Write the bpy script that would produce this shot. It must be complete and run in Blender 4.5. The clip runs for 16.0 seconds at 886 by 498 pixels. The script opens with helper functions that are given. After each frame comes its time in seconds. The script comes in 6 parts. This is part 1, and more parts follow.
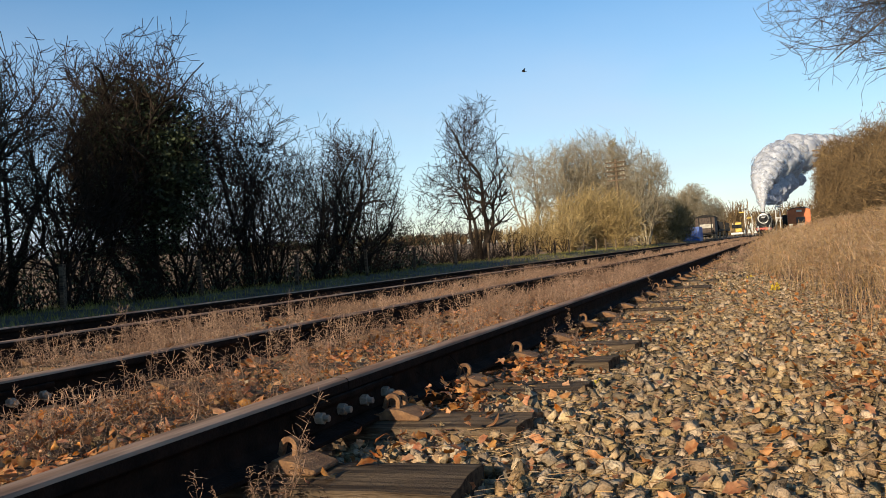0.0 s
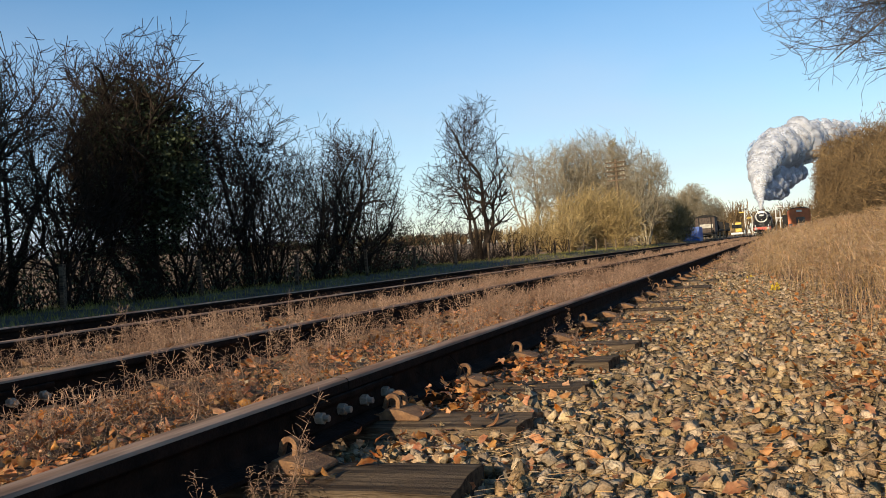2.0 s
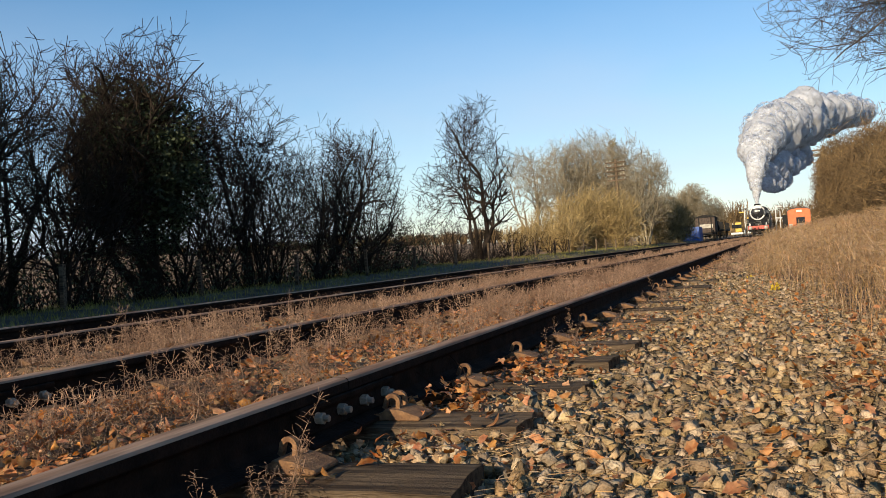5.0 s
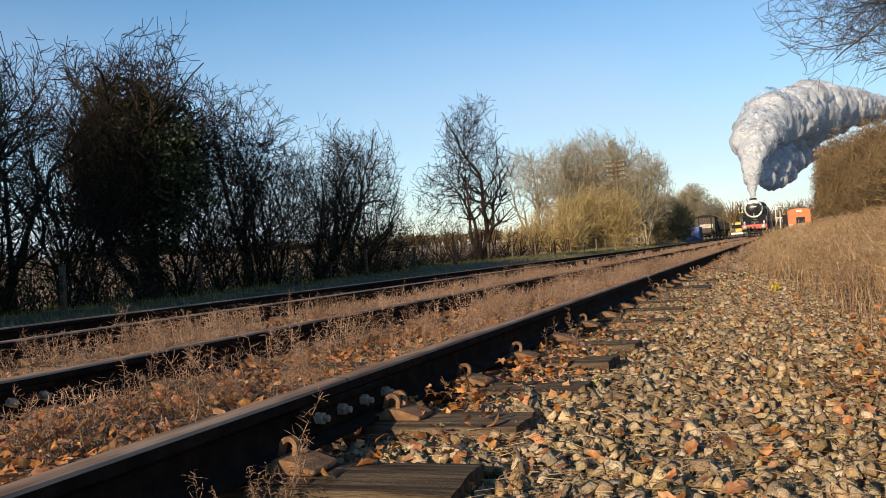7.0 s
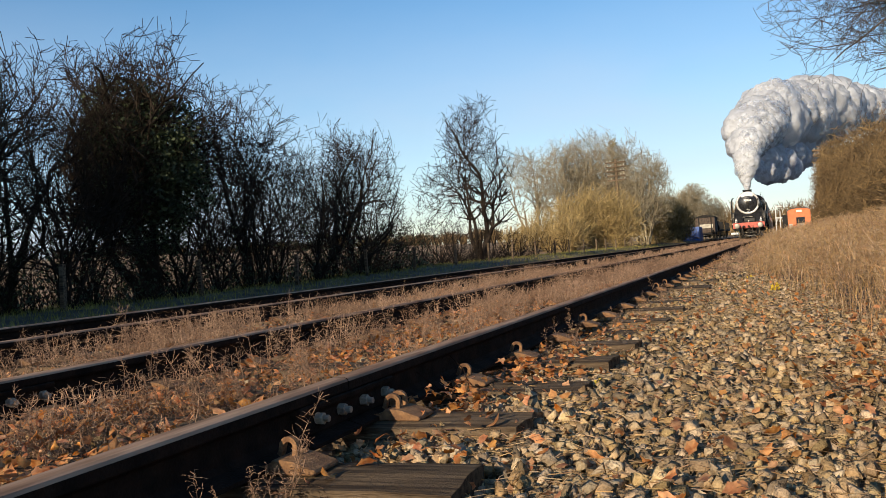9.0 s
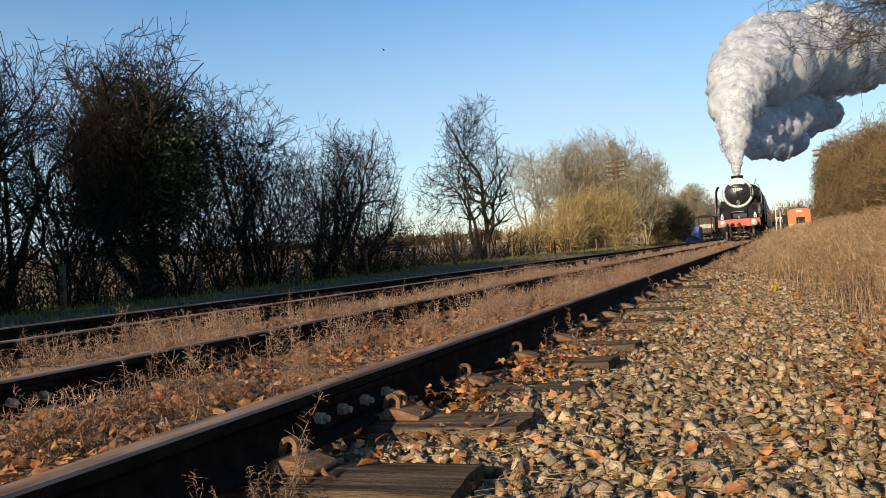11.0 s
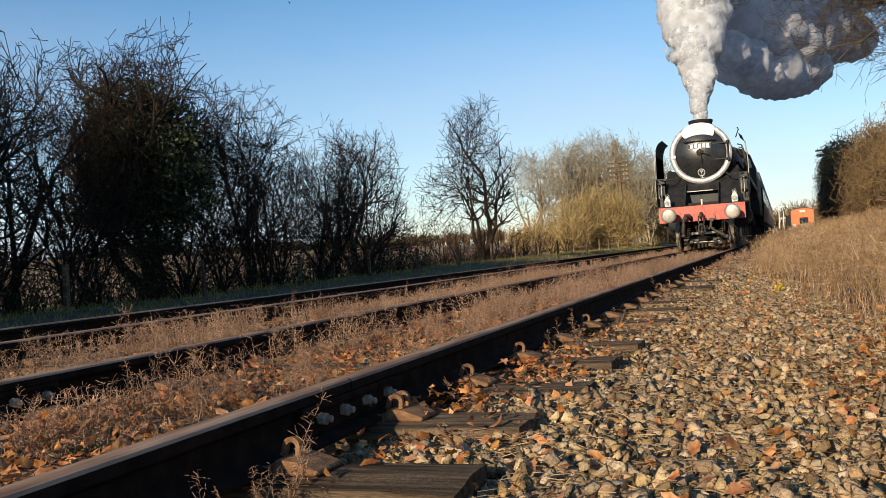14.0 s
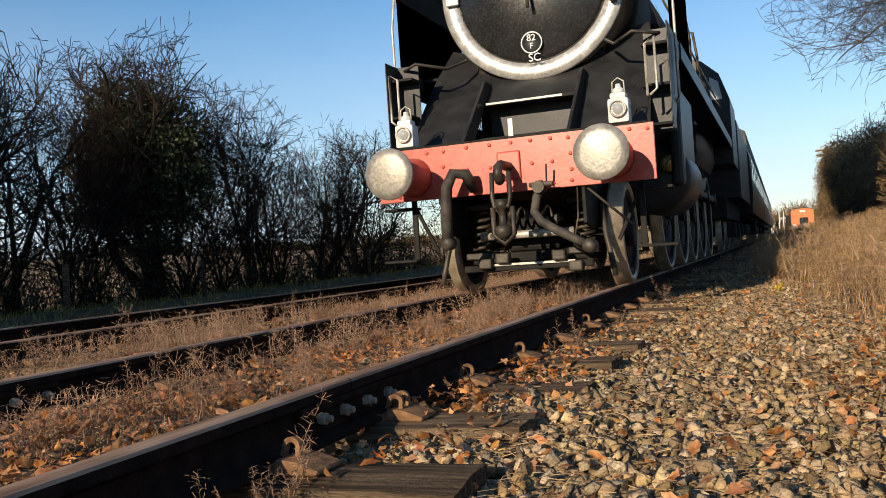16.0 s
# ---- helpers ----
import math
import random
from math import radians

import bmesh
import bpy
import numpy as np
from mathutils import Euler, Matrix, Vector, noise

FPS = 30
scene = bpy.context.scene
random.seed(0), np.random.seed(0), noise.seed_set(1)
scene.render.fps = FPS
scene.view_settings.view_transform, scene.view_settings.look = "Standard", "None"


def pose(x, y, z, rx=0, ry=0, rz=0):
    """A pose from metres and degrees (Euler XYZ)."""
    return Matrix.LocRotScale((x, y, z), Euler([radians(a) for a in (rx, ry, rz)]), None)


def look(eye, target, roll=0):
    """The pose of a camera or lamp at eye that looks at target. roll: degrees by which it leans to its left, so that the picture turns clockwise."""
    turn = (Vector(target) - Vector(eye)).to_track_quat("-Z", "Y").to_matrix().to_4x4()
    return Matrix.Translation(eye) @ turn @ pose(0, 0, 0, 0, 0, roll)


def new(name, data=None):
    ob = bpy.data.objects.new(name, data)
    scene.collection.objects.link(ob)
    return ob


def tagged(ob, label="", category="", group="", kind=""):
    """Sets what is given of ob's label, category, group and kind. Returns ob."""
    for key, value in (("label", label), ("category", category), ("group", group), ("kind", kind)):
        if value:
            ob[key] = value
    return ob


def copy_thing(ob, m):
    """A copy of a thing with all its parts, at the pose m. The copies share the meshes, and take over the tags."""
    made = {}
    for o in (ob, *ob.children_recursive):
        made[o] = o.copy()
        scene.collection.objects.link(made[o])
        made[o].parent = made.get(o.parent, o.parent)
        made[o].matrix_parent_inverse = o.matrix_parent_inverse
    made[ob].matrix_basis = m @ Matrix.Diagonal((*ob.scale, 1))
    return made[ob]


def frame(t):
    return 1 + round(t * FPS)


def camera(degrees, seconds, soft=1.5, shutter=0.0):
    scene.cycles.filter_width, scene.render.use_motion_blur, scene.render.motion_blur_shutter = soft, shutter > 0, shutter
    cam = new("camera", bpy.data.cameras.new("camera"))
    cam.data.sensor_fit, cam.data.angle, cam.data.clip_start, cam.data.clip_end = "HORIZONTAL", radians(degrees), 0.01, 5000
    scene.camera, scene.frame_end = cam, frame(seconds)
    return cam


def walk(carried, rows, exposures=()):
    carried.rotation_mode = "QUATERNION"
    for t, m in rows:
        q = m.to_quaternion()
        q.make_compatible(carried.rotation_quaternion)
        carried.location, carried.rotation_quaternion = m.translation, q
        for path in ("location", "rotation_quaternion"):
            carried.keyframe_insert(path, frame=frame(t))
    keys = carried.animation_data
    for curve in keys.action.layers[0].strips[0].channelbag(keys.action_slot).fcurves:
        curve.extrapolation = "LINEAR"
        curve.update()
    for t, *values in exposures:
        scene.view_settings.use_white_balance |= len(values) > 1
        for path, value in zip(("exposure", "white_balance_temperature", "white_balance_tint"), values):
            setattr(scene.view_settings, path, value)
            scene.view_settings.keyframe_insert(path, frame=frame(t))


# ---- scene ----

# ---- camera ----
cam = camera(53.33, 16.0, soft=0.55)
EYE = (2.067, 0.0, 0.36)


def aim(yaw, pitch, roll):
    y, p = radians(yaw), radians(pitch)
    way = Vector((-math.sin(y) * math.cos(p), math.cos(y) * math.cos(p), math.sin(p)))
    return look(EYE, Vector(EYE) + way, roll)


STILL, NUDGED = aim(20.766, 0.403, -3.95), aim(20.95, 0.44, -3.95)
walk(cam, [(0, STILL), (6, STILL), (12.4, STILL), (12.6, aim(20.77, 0.44, -3.95)), (12.9, aim(21.0, 0.43, -3.95)),
           (13.3, NUDGED), (14.5, NUDGED), (16, NUDGED)], exposures=[(0, 0.3), (16, 0.3)])

# ---- world and sun ----
SUN_EL, SUN_AZ = 17.0, 11.0   # degrees above the horizon; degrees west of the line behind the camera
world = bpy.data.worlds.new("winter_sky")
scene.world = world
world.use_nodes = True
wn, wl = world.node_tree.nodes, world.node_tree.links
sky = wn.new("ShaderNodeTexSky")
sky.sky_type, sky.sun_disc = "NISHITA", False
sky.sun_elevation, sky.sun_rotation = radians(SUN_EL), radians(180 + SUN_AZ)
sky.air_density, sky.dust_density, sky.ozone_density = 1.0, 0.0, 2.6
wt = wn.new("ShaderNodeTexCoord")
wmap = wn.new("ShaderNodeMapping")
wmap.inputs["Scale"].default_value = (1.5, 1.5, 4.0)
wmap.inputs["Location"].default_value = (0.35, 0.2, 0.1)
wnoise = wn.new("ShaderNodeTexNoise")
wnoise.inputs["Scale"].default_value, wnoise.inputs["Detail"].default_value = 1.9, 6
wramp = wn.new("ShaderNodeValToRGB")
wramp.color_ramp.elements[0].position, wramp.color_ramp.elements[1].position = 0.42, 0.68
wramp.color_ramp.elements[1].color = (1, 1, 1, 1)
wmix = wn.new("ShaderNodeMixRGB")
wmix.inputs[2].default_value = (4.4, 4.9, 5.9, 1)
wl.new(wt.outputs["Generated"], wmap.inputs[0])
wl.new(wmap.outputs[0], wnoise.inputs["Vector"])
wl.new(wnoise.outputs[0], wramp.inputs[0])
wsep = wn.new("ShaderNodeSeparateXYZ")
wlow = wn.new("ShaderNodeMapRange")      # cloud thins out upwards
wlow.inputs[1].default_value, wlow.inputs[2].default_value = 0.3, -0.02
wlow.inputs[3].default_value, wlow.inputs[4].default_value = 0.04, 1.0
wbase = wn.new("ShaderNodeMath")
wbase.operation = "MULTIPLY_ADD"
wbase.inputs[1].default_value, wbase.inputs[2].default_value = 0.45, 0.55
wmul = wn.new("ShaderNodeMath")
wmul.operation = "MULTIPLY"
wl.new(wt.outputs["Generated"], wsep.inputs[0])
wl.new(wsep.outputs[2], wlow.inputs[0])
wl.new(wramp.outputs[0], wbase.inputs[0])
wl.new(wbase.outputs[0], wmul.inputs[0])
wl.new(wlow.outputs[0], wmul.inputs[1])
wl.new(wmul.outputs[0], wmix.inputs[0])
wsat = wn.new("ShaderNodeHueSaturation")
wsat.inputs["Saturation"].default_value = 1.22
wl.new(sky.outputs[0], wsat.inputs["Color"])
wl.new(wsat.outputs[0], wmix.inputs[1])
wl.new(wmix.outputs[0], wn["Background"].inputs[0])
wn["Background"].inputs[1].default_value = 0.12

sun = new("sun", bpy.data.lights.new("sun", "SUN"))
sun.data.energy, sun.data.angle, sun.data.color = 5.0, radians(0.55), (1.0, 0.83, 0.6)
sun_from = Vector((-math.sin(radians(SUN_AZ)) * math.cos(radians(SUN_EL)), -math.cos(radians(SUN_AZ)) * math.cos(radians(SUN_EL)), math.sin(radians(SUN_EL))))
sun.matrix_world = look(sun_from * 60, (0, 0, 0))


# ---- materials ----
def mat(name, a, b, scale=8.0, rough=0.8, metal=0.0, bump=0.3, fine=60.0, spread=0.25, stretch=(1, 1, 1), c=None, coords="Object", spec=0.4):
    """Two colours mixed by coarse noise, value varied by fine noise and per piece, with relief. c: a third colour in patches."""
    m = bpy.data.materials.new(name)
    m.use_nodes = True
    n, l = m.node_tree.nodes, m.node_tree.links
    bs = n["Principled BSDF"]
    tc = n.new("ShaderNodeTexCoord")
    mp = n.new("ShaderNodeMapping")
    mp.inputs["Scale"].default_value = stretch
    l.new(tc.outputs[coords], mp.inputs[0])
    n1, n2 = n.new("ShaderNodeTexNoise"), n.new("ShaderNodeTexNoise")
    for node, s, d in ((n1, scale, 5), (n2, fine, 4)):
        node.inputs["Scale"].default_value, node.inputs["Detail"].default_value = s, d
        l.new(mp.outputs[0], node.inputs["Vector"])
    r1 = n.new("ShaderNodeValToRGB")
    r1.color_ramp.elements[0].position, r1.color_ramp.elements[1].position = 0.36, 0.64
    r1.color_ramp.elements[0].color, r1.color_ramp.elements[1].color = (*a, 1), (*b, 1)
    if c:
        e = r1.color_ramp.elements.new(0.74)
        e.color = (*c, 1)
    l.new(n1.outputs[0], r1.inputs[0])
    geo, info = n.new("ShaderNodeNewGeometry"), n.new("ShaderNodeObjectInfo")
    add = n.new("ShaderNodeMath")
    add.operation = "ADD"
    l.new(geo.outputs["Random Per Island"], add.inputs[0])
    l.new(info.outputs["Random"], add.inputs[1])
    fr = n.new("ShaderNodeMath")
    fr.operation = "FRACT"
    l.new(add.outputs[0], fr.inputs[0])
    v1 = n.new("ShaderNodeMapRange")
    v1.inputs[3].default_value, v1.inputs[4].default_value = 1 - spread, 1 + spread
    l.new(fr.outputs[0], v1.inputs[0])
    v2 = n.new("ShaderNodeMapRange")
    v2.inputs[1].default_value, v2.inputs[2].default_value = 0.3, 0.7
    v2.inputs[3].default_value, v2.inputs[4].default_value = 0.78, 1.2
    l.new(n2.outputs[0], v2.inputs[0])
    mul = n.new("ShaderNodeMath")
    mul.operation = "MULTIPLY"
    l.new(v1.outputs[0], mul.inputs[0])
    l.new(v2.outputs[0], mul.inputs[1])
    hsv = n.new("ShaderNodeHueSaturation")
    l.new(r1.outputs[0], hsv.inputs["Color"])
    l.new(mul.outputs[0], hsv.inputs["Value"])
    l.new(hsv.outputs[0], bs.inputs["Base Color"])
    rr = n.new("ShaderNodeMapRange")
    rr.inputs[3].default_value, rr.inputs[4].default_value = max(rough - 0.12, 0.03), min(rough + 0.12, 1)
    l.new(n2.outputs[0], rr.inputs[0])
    l.new(rr.outputs[0], bs.inputs["Roughness"])
    bs.inputs["Metallic"].default_value = metal
    bs.inputs["Specular IOR Level"].default_value = spec
    if bump:
        bp = n.new("ShaderNodeBump")
        bp.inputs["Strength"].default_value, bp.inputs["Distance"].default_value = bump, 0.01
        l.new(n2.outputs[0], bp.inputs["Height"])
        l.new(bp.outputs[0], bs.inputs["Normal"])
    return m


def thin(m, amount=0.35):
    """Lets some light through thin leaves and blades."""
    n, l = m.node_tree.nodes, m.node_tree.links
    bs, tr, mx = n["Principled BSDF"], n.new("ShaderNodeBsdfTranslucent"), n.new("ShaderNodeMixShader")
    l.new(bs.inputs["Base Color"].links[0].from_socket, tr.inputs[0])
    mx.inputs[0].default_value = amount
    l.new(bs.outputs[0], mx.inputs[1])
    l.new(tr.outputs[0], mx.inputs[2])
    l.new(mx.outputs[0], n["Material Output"].inputs[0])
    return m


M = dict(
    soil=mat("dry_soil", (0.05, 0.037, 0.025), (0.12, 0.088, 0.058), 2.5, 0.95, bump=0.6, fine=40, c=(0.1, 0.085, 0.045)),
    stone=mat("ballast_stone", (0.21, 0.148, 0.085), (0.44, 0.315, 0.18), 14, 0.95, bump=0.8, fine=110, spread=0.5, spec=0.03),
    # rust taken near black, so the sides' shade sits in the colour
    rail_rust_shade=mat("shade_dark_rail_rust", (0.012, 0.008, 0.006), (0.028, 0.016, 0.011), 14, 0.9, 0.0, 0.4, 120, 0.1, spec=0.08),
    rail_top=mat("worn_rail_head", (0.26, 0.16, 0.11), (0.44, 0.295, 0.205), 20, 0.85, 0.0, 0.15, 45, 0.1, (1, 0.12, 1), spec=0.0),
    rust=mat("orange_rust", (0.12, 0.06, 0.03), (0.27, 0.145, 0.065), 25, 0.85, 0.1, 0.5, 140, 0.2),
    sleeper=mat("weathered_sleeper_timber", (0.06, 0.042, 0.029), (0.19, 0.135, 0.085), 4, 0.9, 0.0, 0.9, 40, 0.25, (0.6, 12, 12), spec=0.08),
    # dark brown bark taken near black, the hedge's shade mixed into the colour
    bark_dark=mat("shade_dark_hawthorn_bark", (0.016, 0.012, 0.009), (0.044, 0.032, 0.023), 1.5, 0.95, bump=0.3, fine=60, spread=0.4, spec=0.08),
    bark_gold=mat("lichened_pale_twigs", (0.23, 0.16, 0.062), (0.43, 0.315, 0.14), 2, 0.9, bump=0.2, fine=40, spread=0.35),
    bark_grey=mat("grey_ash_bark", (0.19, 0.155, 0.1), (0.34, 0.285, 0.19), 3, 0.9, bump=0.2, fine=40, spread=0.3),
    bark_brown=mat("brown_hedge_twigs", (0.075, 0.047, 0.022), (0.23, 0.15, 0.066), 0.8, 0.95, bump=0.2, fine=40, spread=0.4),
    bark_oak=mat("brown_oak_bark", (0.04, 0.028, 0.018), (0.1, 0.072, 0.045), 4, 0.95, bump=0.3, fine=60, spread=0.35),
    ivy=thin(mat("ivy_leaves", (0.03, 0.042, 0.018), (0.055, 0.07, 0.026), 3, 0.6, bump=0.2, fine=40, spread=0.4), 0.15),
    straw=thin(mat("dry_straw_grass", (0.33, 0.195, 0.085), (0.53, 0.345, 0.165), 1.1, 0.85, bump=0.0, fine=30, spread=0.55, c=(0.4, 0.22, 0.1))),
    weed=thin(mat("dry_weed_stalks", (0.2, 0.115, 0.07), (0.44, 0.285, 0.185), 2, 0.9, bump=0.0, fine=40, spread=0.4), 0.25),
    leaf=thin(mat("fallen_oak_leaves", (0.34, 0.115, 0.03), (0.62, 0.33, 0.13), 30, 0.7, bump=0.2, fine=90, spread=0.4), 0.3),
    green=thin(mat("shaded_verge_grass", (0.2, 0.175, 0.035), (0.38, 0.32, 0.085), 2, 0.85, bump=0.0, fine=30, spread=0.4)),
    black=mat("oily_black_paint", (0.016, 0.016, 0.0165), (0.034, 0.034, 0.035), 4, 0.42, 0.0, 0.02, 50, 0.12, spec=0.22),
    matt_black=mat("sooty_black", (0.01, 0.0095, 0.009), (0.024, 0.022, 0.02), 5, 0.7, 0.0, 0.1, 60, 0.15, spec=0.15),
    red=mat("vermilion_beam_paint", (0.43, 0.065, 0.04), (0.54, 0.105, 0.065), 5, 0.35, 0.0, 0.08, 50, 0.05),
    steel=mat("bright_worn_steel", (0.36, 0.33, 0.28), (0.56, 0.52, 0.44), 9, 0.45, 0.35, 0.15, 70, 0.08),
    tyre=mat("polished_tyre_steel", (0.24, 0.185, 0.125), (0.46, 0.38, 0.27), 7, 0.45, 0.3, 0.1, 60, 0.08),
    oily=mat("oily_grey_steel", (0.028, 0.024, 0.02), (0.075, 0.062, 0.048), 9, 0.5, 0.25, 0.2, 70, 0.15, spec=0.3),
    white=mat("white_enamel", (0.6, 0.6, 0.58), (0.7, 0.7, 0.68), 6, 0.4, 0.0, 0.05, 60, 0.04),
    rubber=mat("dusty_rubber_hose", (0.025, 0.021, 0.018), (0.07, 0.06, 0.048), 12, 0.7, 0.0, 0.2, 80, 0.15),
    maroon=mat("dark_maroon_coach_paint", (0.009, 0.005, 0.005), (0.016, 0.008, 0.008), 3, 0.4, 0.0, 0.04, 40, 0.08, spec=0.2),
    roof=mat("sooty_grey_roof", (0.05, 0.05, 0.052), (0.1, 0.1, 0.1), 3, 0.7, 0.0, 0.2, 40, 0.1),
    blue=mat("blue_container_paint", (0.04, 0.09, 0.3), (0.08, 0.15, 0.42), 3, 0.5, 0.0, 0.1, 40, 0.1),
    orange=mat("orange_van_paint", (0.5, 0.12, 0.035), (0.62, 0.17, 0.05), 1.5, 0.55, 0.0, 0.1, 30, 0.06),
    brass=mat("brass", (0.5, 0.33, 0.1), (0.65, 0.45, 0.16), 8, 0.3, 0.9, 0.05, 60, 0.08),
    steam=thin(mat("white_steam", (0.8, 0.81, 0.835), (0.86, 0.868, 0.885), 0.5, 1.0, 0.0, 0.0, 3, 0.03, spec=0.0), 0.65),
    # sooty grey copy of the steam, with the underside's shade in its colour
    smoke=thin(mat("shade_grey_smoke", (0.68, 0.69, 0.74), (0.76, 0.77, 0.81), 0.5, 1.0, 0.0, 0.0, 3, 0.05, spec=0.0), 0.65),
)
M["bark_olive"] = mat("olive_lichened_twigs", (0.13, 0.1, 0.045), (0.3, 0.24, 0.11), 1.2, 0.95, bump=0.2, fine=40, spread=0.4)
M["door_gloss"] = mat("polished_black_paint", (0.012, 0.012, 0.0125), (0.024, 0.024, 0.025), 3, 0.26, 0.0, 0.03, 40, 0.1, spec=0.5)


def vary(m, hue, sat):
    """Shifts hue and saturation from piece to piece."""
    n, l = m.node_tree.nodes, m.node_tree.links
    hsv = next(x for x in n if x.type == "HUE_SAT")
    geo, white = n.new("ShaderNodeNewGeometry"), n.new("ShaderNodeTexWhiteNoise")
    white.noise_dimensions = "1D"
    l.new(geo.outputs["Random Per Island"], white.inputs["W"])
    sep = n.new("ShaderNodeSeparateColor")
    l.new(white.outputs["Color"], sep.inputs[0])
    for socket, out, (lo, hi) in (("Hue", 0, hue), ("Saturation", 1, sat)):
        r = n.new("ShaderNodeMapRange")
        r.inputs[3].default_value, r.inputs[4].default_value = lo, hi
        l.new(sep.outputs[out], r.inputs[0])
        l.new(r.outputs[0], hsv.inputs[socket])


vary(M["stone"], (0.492, 0.508), (0.8, 1.15))
vary(M["leaf"], (0.488, 0.502), (0.9, 1.1))
vary(M["straw"], (0.485, 0.51), (0.75, 1.1))
glass = bpy.data.materials.new("lens_glass")
glass.use_nodes = True
glass.node_tree.nodes["Principled BSDF"].inputs["Base Color"].default_value = (0.75, 0.78, 0.78, 1)
glass.node_tree.nodes["Principled BSDF"].inputs["Roughness"].default_value = 0.08
glass.node_tree.nodes["Principled BSDF"].inputs["Transmission Weight"].default_value = 0.6
M["glass"] = glass
# torn steam: noise lets the sky through in shreds
wisp = M["steam"].copy()
wisp.name = "torn_steam"
_n, _l = wisp.node_tree.nodes, wisp.node_tree.links
_co, _no, _ra, _tr, _mx = _n.new("ShaderNodeTexCoord"), _n.new("ShaderNodeTexNoise"), _n.new("ShaderNodeMapRange"), _n.new("ShaderNodeBsdfTransparent"), _n.new("ShaderNodeMixShader")
_no.inputs["Scale"].default_value, _no.inputs["Detail"].default_value, _no.inputs["Roughness"].default_value = 1.7, 5, 0.6
_ra.inputs[1].default_value, _ra.inputs[2].default_value = 0.42, 0.62
_l.new(_co.outputs["Object"], _no.inputs["Vector"])
_l.new(_no.outputs[0], _ra.inputs[0])
_l.new(_ra.outputs[0], _mx.inputs[0])
_l.new(_tr.outputs[0], _mx.inputs[1])
_l.new(_n["Material Output"].inputs[0].links[0].from_socket, _mx.inputs[2])
_l.new(_mx.outputs[0], _n["Material Output"].inputs[0])
M["wisp"] = wisp


# ---- mesh tools ----
def part(name, bm, material, parent=None, label="", smooth=None):
    """Links a bmesh as one mesh object under a thing or a part. smooth: shade smooth under that angle in degrees."""
    me = bpy.data.meshes.new(name)
    if smooth:
        for f in bm.faces:
            f.smooth = True
        for e in bm.edges:
            e.smooth = len(e.link_faces) == 2 and e.calc_face_angle() < radians(smooth)
    bm.to_mesh(me)
    bm.free()
    me.materials.append(material)
    ob = new(name, me)
    ob.parent = parent
    if label:
        ob["label"] = label
    return ob


def raw(name, verts, faces, material, parent=None):
    """One mesh object out of arrays; all faces with the same number of corners."""
    me = bpy.data.meshes.new(name)
    verts, faces = np.asarray(verts, np.float32), np.asarray(faces, np.int32)
    k = faces.shape[1]
    me.vertices.add(len(verts))
    me.vertices.foreach_set("co", verts.ravel())
    me.loops.add(faces.size)
    me.loops.foreach_set("vertex_index", faces.ravel())
    me.polygons.add(len(faces))
    me.polygons.foreach_set("loop_start", np.arange(0, faces.size, k, dtype=np.int32))
    me.update(calc_edges=True)
    me.materials.append(material)
    ob = new(name, me)
    ob.parent = parent
    return ob


def put(bm, size, at, bevel=0.0, turn=None):
    """A bevelled box into bm."""
    r = bmesh.ops.create_cube(bm, size=1.0)
    vs = r["verts"]
    bmesh.ops.scale(bm, vec=size, verts=vs)
    if bevel:
        es = list({e for v in vs for e in v.link_edges})
        out = bmesh.ops.bevel(bm, geom=es, offset=bevel, segments=2, affect="EDGES", profile=0.5)
        vs = list({v for f in out["faces"] for v in f.verts})
    m = Matrix.Translation(at) @ (turn or Matrix())
    bmesh.ops.transform(bm, matrix=m, verts=vs)
    return bm


def box(size, at, bevel=0.0, turn=None):
    return put(bmesh.new(), size, at, bevel, turn)


AX = {"x": Matrix.Rotation(radians(90), 4, "Y"), "y": Matrix.Rotation(radians(-90), 4, "X"), "z": Matrix()}


def lathe(profile, at=(0, 0, 0), axis="y", seg=32, bm=None, cap=True):
    """A turned body: profile rows of (along, radius) along the axis."""
    bm = bm or bmesh.new()
    rings = []
    for h, r in profile:
        rings.append([bm.verts.new(Matrix.Translation(at) @ AX[axis] @ Vector((r * math.cos(a), r * math.sin(a), h)))
                      for a in [2 * math.pi * i / seg for i in range(seg)]])
    for p, q in zip(rings, rings[1:]):
        for i in range(seg):
            bm.faces.new((p[i], p[(i + 1) % seg], q[(i + 1) % seg], q[i]))
    if cap:
        bm.faces.new(rings[0][::-1])
        bm.faces.new(rings[-1])
    return bm


def tube(points, radius, seg=8, bm=None, taper=1.0):
    """A round bar along points."""
    bm = bm or bmesh.new()
    pts = [Vector(p) for p in points]
    rings = []
    for i, p in enumerate(pts):
        d = (pts[min(i + 1, len(pts) - 1)] - pts[max(i - 1, 0)]).normalized()
        u = d.orthogonal().normalized() if i == 0 else (u - d * u.dot(d)).normalized()
        w = d.cross(u)
        r = radius * (1 + (taper - 1) * i / max(len(pts) - 1, 1))
        rings.append([bm.verts.new(p + (u * math.cos(a) + w * math.sin(a)) * r) for a in [2 * math.pi * k / seg for k in range(seg)]])
    for p, q in zip(rings, rings[1:]):
        for i in range(seg):
            bm.faces.new((p[i], p[(i + 1) % seg], q[(i + 1) % seg], q[i]))
    bm.faces.new(rings[0][::-1])
    bm.faces.new(rings[-1])
    return bm


